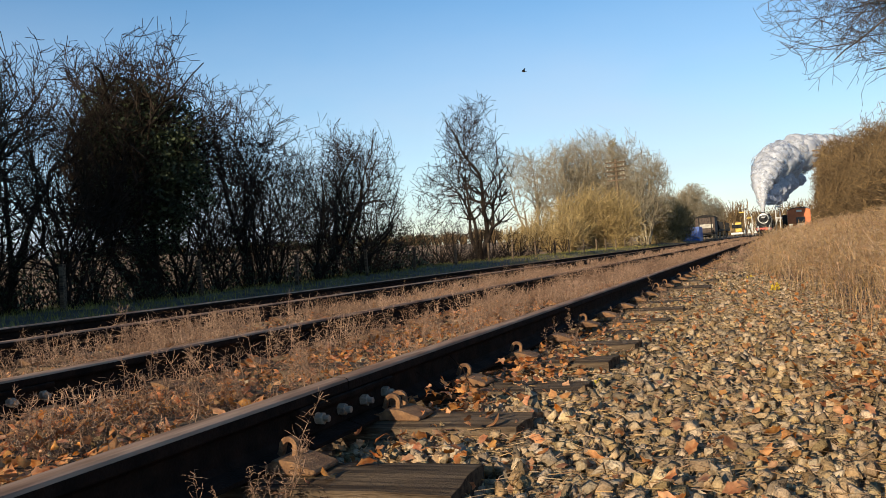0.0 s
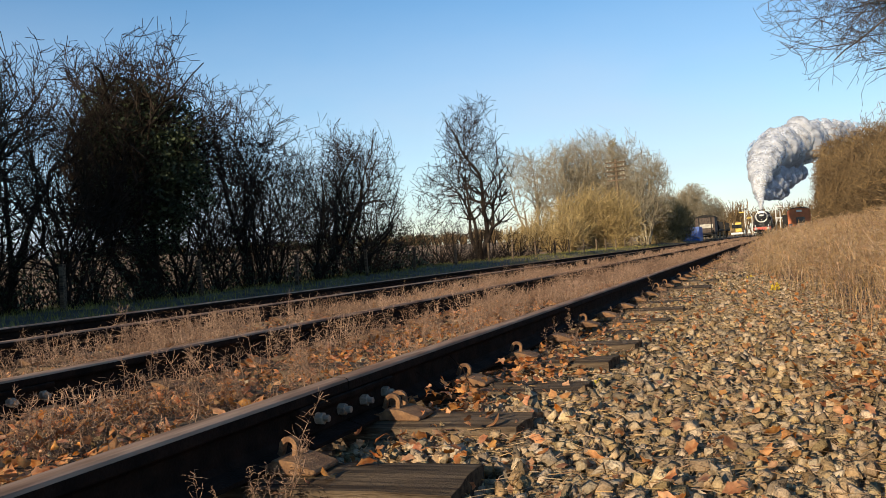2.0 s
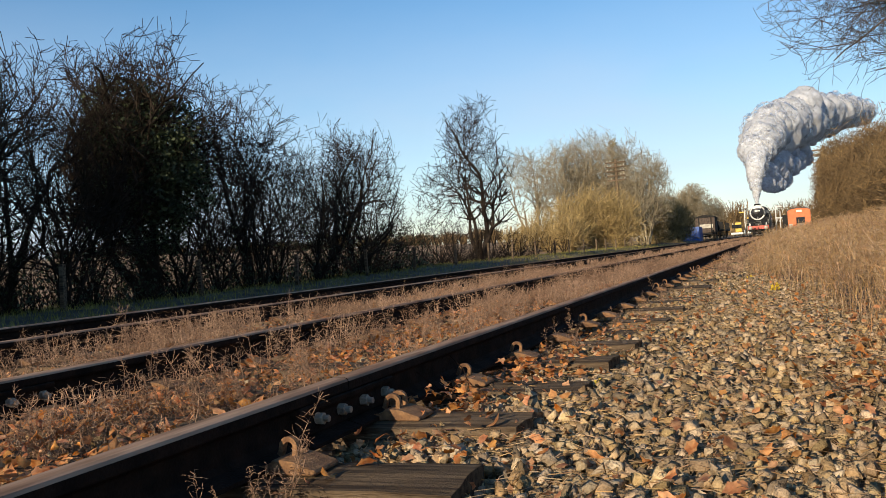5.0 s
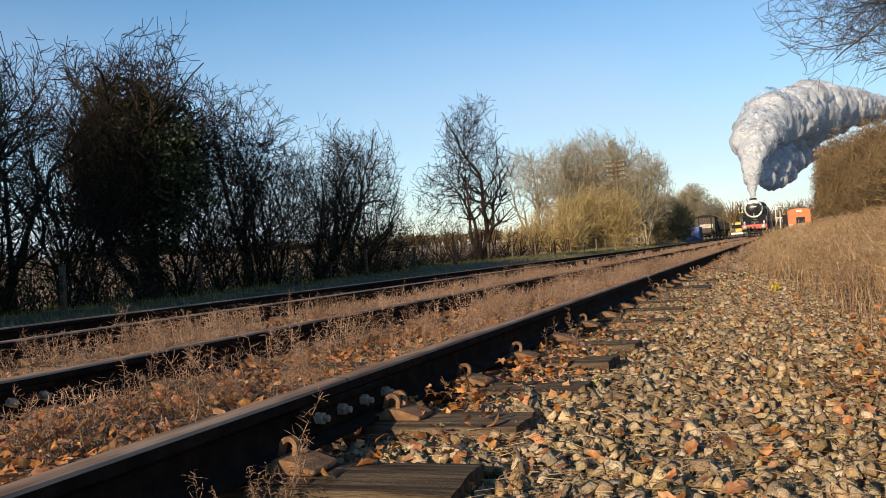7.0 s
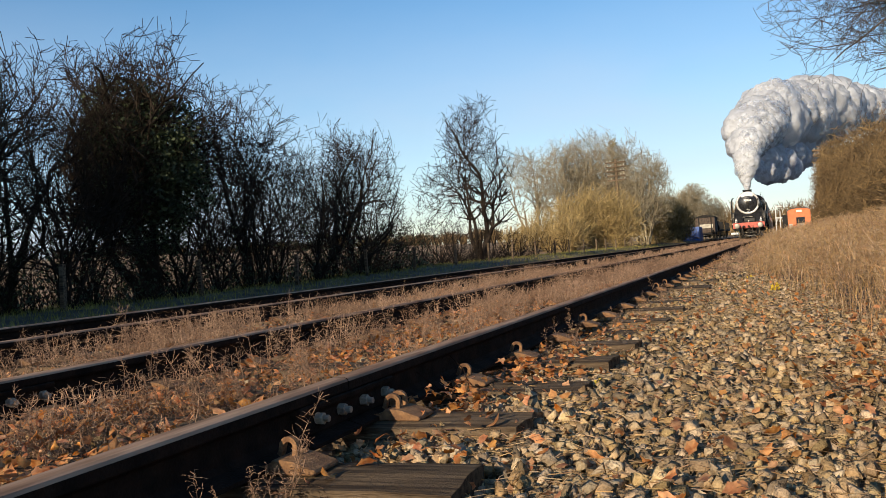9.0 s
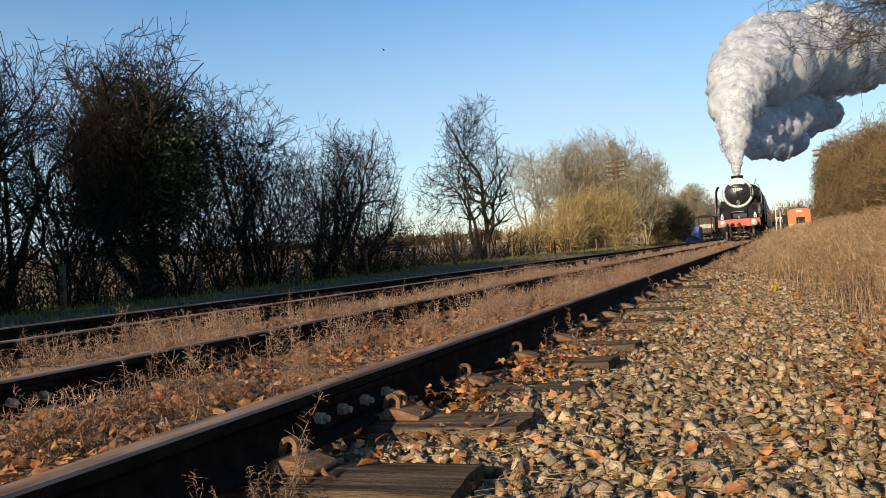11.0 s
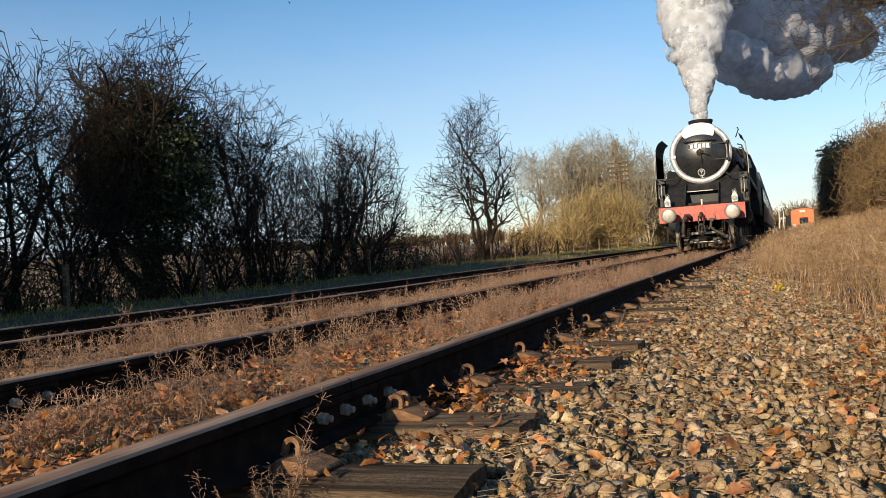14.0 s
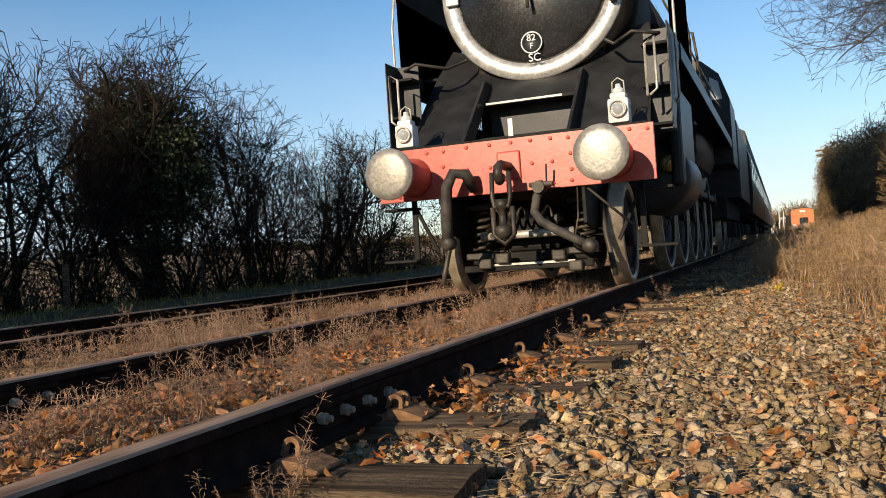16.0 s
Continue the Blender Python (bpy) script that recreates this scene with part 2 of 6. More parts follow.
def prism(outline, depth, place, bm=None):
    """A flat outline (u, v) with thickness depth, set by the matrix place."""
    bm = bm or bmesh.new()
    a = [bm.verts.new(place @ Vector((u, v, 0))) for u, v in outline]
    b = [bm.verts.new(place @ Vector((u, v, depth))) for u, v in outline]
    bm.faces.new(a[::-1])
    bm.faces.new(b)
    for i in range(len(a)):
        j = (i + 1) % len(a)
        bm.faces.new((a[i], a[j], b[j], b[i]))
    return bm


def arc(cx, cy, r, a0, a1, n):
    return [(cx + r * math.cos(radians(a0 + (a1 - a0) * i / n)), cy + r * math.sin(radians(a0 + (a1 - a0) * i / n))) for i in range(n + 1)]


def thing(name, label, category, m=None, group="", kind=""):
    ob = tagged(new(name), label, category, group, kind)
    ob.matrix_world = m or Matrix()
    return ob


def ground_z(x, y):
    """Height of the ground, in numpy."""
    x, y = np.asarray(x, float), np.asarray(y, float)
    far = np.clip((y - 14) / 30, 0, 1)
    z = np.full(np.broadcast(x, y).shape, -0.235)
    edge = 2.35 - 1.1 * far
    z = z + np.clip((x - edge) / 2.6, 0, 1) ** 1.2 * 0.44
    z = z + np.clip((-5.0 - x) / 2.2, 0, 1) * (0.16 + 0.1 * np.clip((y - 12) / 15, 0, 1))
    z = z + np.clip((-12 - x) / 14, 0, 1) * 1.3 + np.clip((-26 - x) / 160, 0, 1) * 3.5
    z = z + 0.015 * np.sin(x * 3.1 + y * 1.3) + 0.012 * np.sin(y * 2.7 - x * 5.2)
    return z


M["yellow_leaf"] = thin(mat("yellow_leaves", (0.6, 0.42, 0.03), (0.75, 0.55, 0.06), 9, 0.6, bump=0.0, fine=40, spread=0.2), 0.4)
M["field"] = mat("stubble_field", (0.24, 0.14, 0.065), (0.36, 0.23, 0.12), 0.6, 0.95, bump=0.5, fine=8, spread=0.02)


# ---- ground ----
def build_ground():
    def steps(near, far, n, m):
        a = np.linspace(-near, near, n)
        b = near + np.geomspace(1, far, m)
        return np.concatenate([-b[::-1], a, b])
    xs, ys = steps(14, 2400, 100, 22), steps(40, 2400, 150, 22) + 20
    gx, gy = np.meshgrid(xs, ys)
    v = np.stack([gx, gy, ground_z(gx, gy)], -1).reshape(-1, 3)
    w = len(xs)
    i = (np.arange(len(ys) - 1)[:, None] * w + np.arange(w - 1)).ravel()
    ob = raw("ground", v, np.stack([i, i + 1, i + w + 1, i + w], -1), M["soil"])
    ob.data.materials.append(M["field"])
    cent = np.empty(len(ob.data.polygons) * 3, np.float32)
    ob.data.polygons.foreach_get("center", cent)
    ob.data.polygons.foreach_set("material_index", (cent.reshape(-1, 3)[:, 0] < -9.6).astype(np.int32))
    tagged(ob, "brown soil and dead litter under ballast and grass", "ground", kind="structure")


def rocks(rng, n, pos, size, flat=0.62):
    """n angular stones at pos as verts and triangles."""
    ico = np.array([(-1, -1, -1), (1, -1, -1), (1, 1, -1), (-1, 1, -1), (-1, -1, 1), (1, -1, 1), (1, 1, 1), (-1, 1, 1)]) * 0.72
    tri = np.array([(0, 2, 1), (0, 3, 2), (4, 5, 6), (4, 6, 7), (0, 1, 5), (0, 5, 4), (1, 2, 6), (1, 6, 5), (2, 3, 7), (2, 7, 6), (3, 0, 4), (3, 4, 7)])
    v = ico[None] * (1 + rng.uniform(-0.4, 0.35, (n, 8, 1))) + rng.uniform(-0.3, 0.3, (n, 8, 3))
    v = v * np.stack([rng.uniform(0.75, 1.55, n), rng.uniform(0.5, 1.0, n), rng.uniform(0.4, 0.85, n) * flat / 0.62], -1)[:, None]
    q = rng.normal(size=(n, 4)) * (1, 0.42, 0.42, 1)
    q /= np.linalg.norm(q, axis=1, keepdims=True)
    w, x, y, z = q.T
    R = np.stack([1 - 2 * (y * y + z * z), 2 * (x * y - w * z), 2 * (x * z + w * y), 2 * (x * y + w * z), 1 - 2 * (x * x + z * z), 2 * (y * z - w * x),
                  2 * (x * z - w * y), 2 * (y * z + w * x), 1 - 2 * (x * x + y * y)], -1).reshape(n, 3, 3)
    v = np.einsum("nij,nkj->nki", R, v) * size[:, None, None] + pos[:, None]
    return v.reshape(-1, 3), (tri[None] + 8 * np.arange(n)[:, None, None]).reshape(-1, 3)


def build_ballast():
    rng = np.random.default_rng(3)
    P, S = [], []

    def strew(x0, x1, y0, y1, per, s0, s1, lift=0.0):
        n = int((x1 - x0) * (y1 - y0) * per)
        x, y = rng.uniform(x0, x1, n), rng.uniform(y0, y1, n)
        s = rng.uniform(s0, s1, n)
        z = ground_z(x, y) + s * rng.uniform(0.1, 0.75, n) + lift
        P.append(np.stack([x, y, z], -1))
        S.append(s)
    strew(0.75, 2.75, 1.1, 5.2, 3100, 0.0075, 0.0185)
    strew(1.0, 2.75, 1.0, 6.5, 330, 0.018, 0.026, 0.012)
    strew(0.75, 2.5, 5.2, 11, 1200, 0.014, 0.028)
    strew(0.75, 2.75, -3.0, 1.1, 150, 0.012, 0.026)
    strew(-5.0, 0.75, -4.0, 1.6, 45, 0.02, 0.036)
    strew(0.75, 2.0, 11, 24, 330, 0.024, 0.04)
    strew(-0.7, 0.72, 1.5, 9, 250, 0.018, 0.034, -0.01)
    strew(-5.0, -0.8, 3.5, 13, 110, 0.02, 0.036, -0.01)
    strew(-5.0, 0.75, 12, 40, 45, 0.025, 0.045)
    pos, size = np.concatenate(P), np.concatenate(S)
    v, f = rocks(rng, len(pos), pos, size)
    tagged(raw("ballast", v, f, M["stone"]), "grey-brown crushed limestone ballast beside the rails", "ballast", kind="stuff")


# ---- tracks ----
RAIL = [(-0.07, -0.159), (0.07, -0.159), (0.07, -0.148), (0.02, -0.132), (0.009, -0.115), (0.009, -0.055), (0.022, -0.044), (0.035, -0.038),
        (0.035, -0.012), (0.031, -0.004), (0.022, 0.0), (-0.022, 0.0), (-0.031, -0.004), (-0.035, -0.012), (-0.035, -0.038), (-0.022, -0.044),
        (-0.009, -0.055), (-0.009, -0.115), (-0.02, -0.132), (-0.07, -0.148)]
ALONG = Matrix(((1, 0, 0, 0), (0, 0, 1, 0), (0, 1, 0, 0), (0, 0, 0, 1)))   # outline (x, z), depth along +y


def rail(parent, x, y0, y1):
    bm = prism(RAIL, y1 - y0, Matrix.Translation((x, y0, 0)) @ ALONG)
    bmesh.ops.recalc_face_normals(bm, faces=bm.faces)
    ob = part("rail", bm, M["rail_rust_shade"], parent, "rusty flat-bottom steel rail with a worn head")
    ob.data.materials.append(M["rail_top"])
    # worn heads are pale; near-black sides carry their shade in the rust
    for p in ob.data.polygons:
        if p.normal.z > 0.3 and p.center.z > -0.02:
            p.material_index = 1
    return ob


def sleeper_mesh(rng):
    bm = bmesh.new()
    nx, ny = 14, 4
    top = [[bm.verts.new(((i / nx - 0.5) * 2.6 + (rng.uniform(-0.012, 0.012) if i in (0, nx) else 0), (j / ny - 0.5) * 0.25 + rng.uniform(-0.005, 0.005), rng.uniform(-0.006, 0.003) - (0.008 if j in (0, ny) else 0)))
            for j in range(ny + 1)] for i in range(nx + 1)]
    for i in range(nx):
        for j in range(ny):
            bm.faces.new((top[i][j], top[i + 1][j], top[i + 1][j + 1], top[i][j + 1]))
    rim = [e for e in bm.edges if e.is_boundary]
    ex = bmesh.ops.extrude_edge_only(bm, edges=rim)
    for v in [g for g in ex["geom"] if isinstance(g, bmesh.types.BMVert)]:
        v.co.z = -0.13
    bmesh.ops.recalc_face_normals(bm, faces=bm.faces)
    me = bpy.data.meshes.new("sleeper")
    bm.to_mesh(me)
    bm.free()
    me.materials.append(M["sleeper"])
    return me


def baseplate_mesh():
    """A cast plate beside the rail foot, higher at its shoulder; x points away from the rail."""
    bm = prism([(-0.1, -0.012), (0.115, -0.012), (0.115, 0.0), (0.05, 0.022), (-0.005, 0.028), (-0.02, 0.01), (-0.1, 0.004)], 0.13,
               Matrix.Translation((0, -0.065, 0)) @ ALONG)
    bmesh.ops.bevel(bm, geom=list(bm.edges), offset=0.004, segments=1, affect="EDGES")
    bmesh.ops.recalc_face_normals(bm, faces=bm.faces)
    me = bpy.data.meshes.new("baseplate")
    bm.to_mesh(me)
    bm.free()
    me.materials.append(M["rust"])
    return me


def spike_mesh():
    """A sprung hoop spike: up out of the plate and over on to the rail foot."""
    bm = bmesh.new()
    pts = [(0.03, 0.0, -0.01), (0.031, 0, 0.022)] + [(0.004 + 0.028 * math.cos(radians(a)), 0, 0.03 + 0.026 * math.sin(radians(a))) for a in range(10, 190, 18)] + [(-0.027, 0, 0.014), (-0.034, 0, 0.0)]
    rings = []
    for i, p in enumerate(pts):
        d = (Vector(pts[min(i + 1, len(pts) - 1)]) - Vector(pts[max(i - 1, 0)])).normalized()
        u = Vector((0, 1, 0))
        w = d.cross(u)
        rings.append([bm.verts.new(Vector(p) + u * a + w * b) for a, b in ((-0.011, -0.009), (0.011, -0.009), (0.014, 0), (0.011, 0.009), (-0.011, 0.009), (-0.014, 0))])
    for p, q in zip(rings, rings[1:]):
        for i in range(6):
            bm.faces.new((p[i], p[(i + 1) % 6], q[(i + 1) % 6], q[i]))
    bm.faces.new(rings[0])
    bm.faces.new(rings[-1])
    bmesh.ops.recalc_face_normals(bm, faces=bm.faces)
    me = bpy.data.meshes.new("spike")
    bm.to_mesh(me)
    bm.free()
    me.materials.append(M["rust"])
    return me


def fishplate(parent, x, y0, y1, side, bolts):
    bm = prism([(0.007, -0.13), (0.03, -0.127), (0.03, -0.105), (0.026, -0.098), (0.026, -0.075), (0.04, -0.058), (0.042, -0.046), (0.034, -0.042), (0.01, -0.05)], y1 - y0,
               Matrix.Translation((0, y0, 0)) @ ALONG)
    if side < 0:
        bmesh.ops.scale(bm, vec=(-1, 1, 1), verts=bm.verts)
    bmesh.ops.translate(bm, vec=(x, 0, 0), verts=bm.verts)
    bmesh.ops.recalc_face_normals(bm, faces=bm.faces)
    ob = part("fishplate", bm, M["rail_rust_shade"], parent, "bolted rusty steel fishplate")
    for k, y in enumerate(bolts):
        b = lathe([(0.0, 0.021), (0.003, 0.021), (0.003, 0.019), (0.021, 0.019), (0.023, 0.016)], axis="x", seg=6)
        lathe([(0.023, 0.0105), (0.038, 0.0105), (0.04, 0.009)], axis="x", seg=10, bm=b)
        turn = Matrix.Rotation(0.3 + k * 0.9, 4, "X")
        if side < 0:
            turn = Matrix.Rotation(math.pi, 4, "Z") @ turn
        bmesh.ops.transform(b, matrix=Matrix.Translation((x + side * 0.026, y, -0.09)) @ turn, verts=b.verts)
        part("bolt", b, M["steel_rust"], ob, "worn hexagon nut on a bolt")


M["steel_rust"] = mat("rubbed_rusty_steel", (0.26, 0.2, 0.15), (0.42, 0.34, 0.26), 25, 0.6, 0.35, 0.3, 120, 0.15)
SLEEPERS = [1.24, 1.98, 2.66, 3.34, 4.1, 4.88, 5.66, 6.36, 7.16]


def build_track(name, centre, label, spikes):
    rng = random.Random(centre)
    t = thing(name, label, "railway track", kind="structure")
    for s in (-1, 1):
        for y0, y1 in ((-40, 2.46), (2.465, 20.75), (20.755, 39.0), (39.005, 400)):
            rail(t, centre + s * 0.7525, y0, y1)
    if spikes:
        for x, side in ((0.7525, 1), (0.7525, -1), (-0.7525, 1)):
            fishplate(t, centre + x, 2.15, 2.785, side, (2.27, 2.411, 2.567, 2.729))
            fishplate(t, centre + x, 20.45, 21.05, side, (20.55, 20.68, 20.83, 20.96))
    kinds = [sleeper_mesh(rng) for _ in range(5)]
    plate, spike = baseplate_mesh(), spike_mesh()
    ys = SLEEPERS + [1.24 - 0.74 * k for k in range(1, 20)] + [7.16 + 0.74 * k for k in range(1, 90)]
    if not spikes:
        ys = [y + 0.31 for y in ys]
    for k, y in enumerate(ys):
        ob = new("sleeper", kinds[k % 5])
        ob.parent = t
        ob.matrix_local = pose(centre + rng.uniform(-0.03, 0.03) + 0.03, y, -0.168 + rng.uniform(-0.006, 0.006) - (rng.uniform(0, 0.045) if y > 4.5 else 0), rng.uniform(-0.8, 0.8), rng.uniform(-0.3, 0.3), rng.uniform(-0.8, 0.8))
        if y > 24:
            continue
        for rx in (-0.7525, 0.7525):
            for side in (-1, 1):
                p = new("baseplate", plate)
                p.parent = t
                p.matrix_local = pose(centre + rx + side * 0.095, y, -0.152, 0, 0, 0 if side > 0 else 180)
                if side * rx > 0 and (spikes or rng.random() < 0.3) and (rx > 0 or rng.random() < 0.4):
                    if y > 4.5 and rng.random() < 0.5:
                        continue
                    for dy in ((-0.028, 0.03) if (spikes and abs(y - 2.66) < 0.01) else (0.0,)):
                        h = new("spike", spike)
                        h.parent = p
                        h.matrix_local = pose(0.005, dy, 0.024, rng.uniform(-6, 6), rng.uniform(-8, 8), rng.uniform(-14, 14)) @ Matrix.Scale(0.76, 4)
    return t


# ---- plants ----
def sticks(name, segs, material, parent=None, sides=3):
    """Tapered prisms for rows of (x0, y0, z0, x1, y1, z1, r0, r1)."""
    s = np.array(segs, float)
    a, b, r0, r1 = s[:, :3], s[:, 3:6], s[:, 6], s[:, 7]
    d = b - a
    d /= np.linalg.norm(d, axis=1, keepdims=True) + 1e-9
    ref = np.where(np.abs(d[:, 2:3]) < 0.8, np.array([[0, 0, 1.0]]), np.array([[1.0, 0, 0]]))
    u = np.cross(d, ref)
    u /= np.linalg.norm(u, axis=1, keepdims=True) + 1e-9
    w = np.cross(d, u)
    if sides == 2:
        spin = np.random.default_rng(len(s)).uniform(0, math.pi, (len(s), 1))
        u = u * np.cos(spin) + w * np.sin(spin)
    v = []
    for p, r in ((a, r0), (b, r1)):
        for k in range(sides):
            an = 2 * math.pi * k / sides
            v.append(p + (u * math.cos(an) + w * math.sin(an)) * r[:, None])
    v = np.stack(v, 1).reshape(-1, 3)
    base = 2 * sides * np.arange(len(s))[:, None]
    f = np.concatenate([base + np.array([[k, (k + 1) % sides, sides + (k + 1) % sides, sides + k]]) for k in range(sides if sides > 2 else 1)])
    ob = raw(name, v, f, material, parent)
    return ob


def within(q, crown, slack):
    """Inside one of the crown's rounded lobes, which go straight down below their middles."""
    return any(q[2] < z and (q[0] - x) ** 2 / rx ** 2 + (q[1] - y) ** 2 / ry ** 2 < slack or ((q[0] - x) / rx) ** 2 + ((q[1] - y) / ry) ** 2 + ((q[2] - z) / rz) ** 2 < slack for x, y, z, rx, ry, rz in crown)


def grow(segs, rng, p, d, length, r, level, o):
    """One limb with its twigs. o: jitter, up (pull upwards), kids per metre, shrink, spread, tip radius, levels, step."""
    n = max(2, int(length / o["step"] / (1.0 if level == 0 else 0.75 ** -level * 0.8)))
    step = length / n
    kids = o["kids"][min(level, len(o["kids"]) - 1)]
    d = np.array(d, float)
    p = np.array(p, float)
    own, crown, slack = [], o.get("crown"), rng.uniform(*o.get("ragged", (0.75, 1.25)))
    for i in range(n):
        d = d + rng.normal(0, o["jitter"], 3)
        d[2] += o["up"] * step
        d /= math.sqrt(d @ d)
        q = p + d * step
        if o.get("bend") and level == 0 and q[2] > 0.4 and not within(q, crown, slack):   # stems bend back into the crown
            inward = np.array(crown[0][:3]) + (0, 0, 0.5) - p
            d = d * 0.3 + inward / (math.sqrt(inward @ inward) + 1e-6) * 0.7
            d /= math.sqrt(d @ d)
            q = p + d * step
        elif crown and q[2] > 0.4 and not within(q, crown, slack) or level < 3 and q[2] < o.get("floor", -1) + 0.3 * slack:
            for j, k in enumerate(own):      # a limb that ends at the crown's edge tapers to it
                a, b = (max(r * (1 - 0.9 * (j + e) / len(own)), o["tip"]) for e in (0, 1))
                segs[k] = (*segs[k][:6], min(a, segs[k][6]), min(b, segs[k][7]))
            return
        ra = max(r * (1 - 0.8 * i / n), o["tip"])
        rb = max(r * (1 - 0.8 * (i + 1) / n), o["tip"])
        own.append(len(segs))
        segs.append((*p, *q, ra, rb))
        p = q
        if level + 1 < o["levels"] and (i + 1) / n > o["bare"][min(level, len(o["bare"]) - 1)]:
            for _ in range(rng.poisson(kids * step)):
                side = rng.normal(0, 1, 3)
                side -= d * (side @ d)
                side /= math.sqrt(side @ side) + 1e-6
                c = d * rng.uniform(0.35, 0.9) + side * o["spread"]
                c /= math.sqrt(c @ c)
                grow(segs, rng, p, c, length * rng.uniform(*o.get("reach", (0.3, 0.62))) * (1.15 - 0.55 * i / n), rb * rng.uniform(0.45, 0.75), level + 1, o)


HAWTHORN = dict(reach=(0.28, 0.56), jitter=0.21, up=0.22, kids=(5.2, 7.0, 7.0), spread=0.85, tip=0.0054, levels=4, bare=(0.25, 0.1, 0.0), step=0.26)
THICKET = dict(reach=(0.26, 0.54), jitter=0.17, up=0.18, kids=(3.6, 4.6, 4.2), spread=0.7, tip=0.005, levels=4, bare=(0.15, 0.05), step=0.24)
ASH = dict(jitter=0.11, up=0.1, kids=(1.5, 2.0, 2.0), spread=0.75, tip=0.019, levels=4, bare=(0.2, 0.1, 0.0), step=0.6)
WILLOW = dict(jitter=0.12, up=0.03, kids=(2.0, 2.5), spread=0.65, tip=0.0165, levels=3, bare=(0.1, 0.0), step=0.5)


def tree(name, label, at, height, stems, lean, trunk_r, o, material, seed, twig=None, fan=0.35, tilt=(0, 0), category="tree"):
    """A bare tree of several stems: trunk (the stems) and crown (all finer wood)."""
    rng = np.random.default_rng(seed)
    segs = []
    for k in range(stems):
        a = 2 * math.pi * k / stems + rng.uniform(-0.5, 0.5)
        f = fan * rng.uniform(0.4, 1.1) * (stems > 1)
        d = np.array([math.cos(a) * f + tilt[0], math.sin(a) * f + tilt[1], 1.0])
        d /= np.linalg.norm(d)
        foot = (math.cos(a) * trunk_r * 0.7 * (stems > 1), math.sin(a) * trunk_r * 0.7 * (stems > 1), -0.15)
        grow(segs, rng, foot, d, height * rng.uniform(0.78, 1.02), trunk_r * rng.uniform(0.6, 1.0), 0, o)
    s = np.array(segs)
    t = thing(name, label, category, pose(at[0], at[1], float(ground_z(at[0], at[1]))))
    thick = s[:, 6] > max(trunk_r * 0.3, o["tip"] * 1.6)
    sticks("trunk", s[thick], material, t, 5)
    sticks("crown", s[~thick], twig or material, t, 2 if at[1] > 17.5 or at[1] < 6 else 3)
    return t, s


def leaf_cloud(name, centres, radius, per, size, material, parent, seed):
    """Many small folded leaves round centres."""
    rng = np.random.default_rng(seed)
    c = np.repeat(np.array(centres, float), per, 0)
    n = len(c)
    off = rng.normal(0, 1, (n, 3))
    p = c + off / np.linalg.norm(off, axis=1, keepdims=True) * radius * rng.uniform(0.2, 1, (n, 1))
    a, b = rng.normal(0, 1, (n, 3)), rng.normal(0, 1, (n, 3))
    a /= np.linalg.norm(a, axis=1, keepdims=True)
    b -= a * (a * b).sum(1, keepdims=True)
    b /= np.linalg.norm(b, axis=1, keepdims=True)
    s = size * rng.uniform(0.6, 1.2, (n, 1))
    h = np.cross(a, b) * s * 0.25
    v = np.stack([p - a * s, p - b * s * 0.6 + h, p + a * s, p + b * s * 0.6 + h], 1).reshape(-1, 3)
    base = 4 * np.arange(n)[:, None]
    f = np.concatenate([base + np.array([[0, 1, 2]]), base + np.array([[0, 2, 3]])])
    return raw(name, v, f, material, parent)


def blades(name, rng, x, y, h, width, material, lean=0.35, z=None):
    """Grass blades as bent tapering strips."""
    n = len(x)
    z = ground_z(x, y) if z is None else z
    a = rng.uniform(0, 2 * math.pi, n)
    k = h * lean * rng.uniform(0.1, 1.6, n)
    bx, by = np.cos(a) * k, np.sin(a) * k
    sa = a + math.pi / 2 + rng.uniform(-0.6, 0.6, n)
    wx, wy = np.cos(sa) * width, np.sin(sa) * width
    v = []
    for t, ww in ((0, 1.0), (0.55, 0.8), (1.0, 0.12)):
        cx, cy, cz = x + bx * t * t, y + by * t * t, z - 0.02 + h * (t - 0.15 * t * t * lean)
        v.append(np.stack([cx - wx * ww, cy - wy * ww, cz], -1))
        v.append(np.stack([cx + wx * ww, cy + wy * ww, cz], -1))
    v = np.stack(v, 1).reshape(-1, 3)
    base = 6 * np.arange(n)[:, None]
    f = np.concatenate([base + np.array([[2 * i, 2 * i + 1, 2 * i + 3, 2 * i + 2]]) for i in range(2)])
    return raw(name, v, f, material)


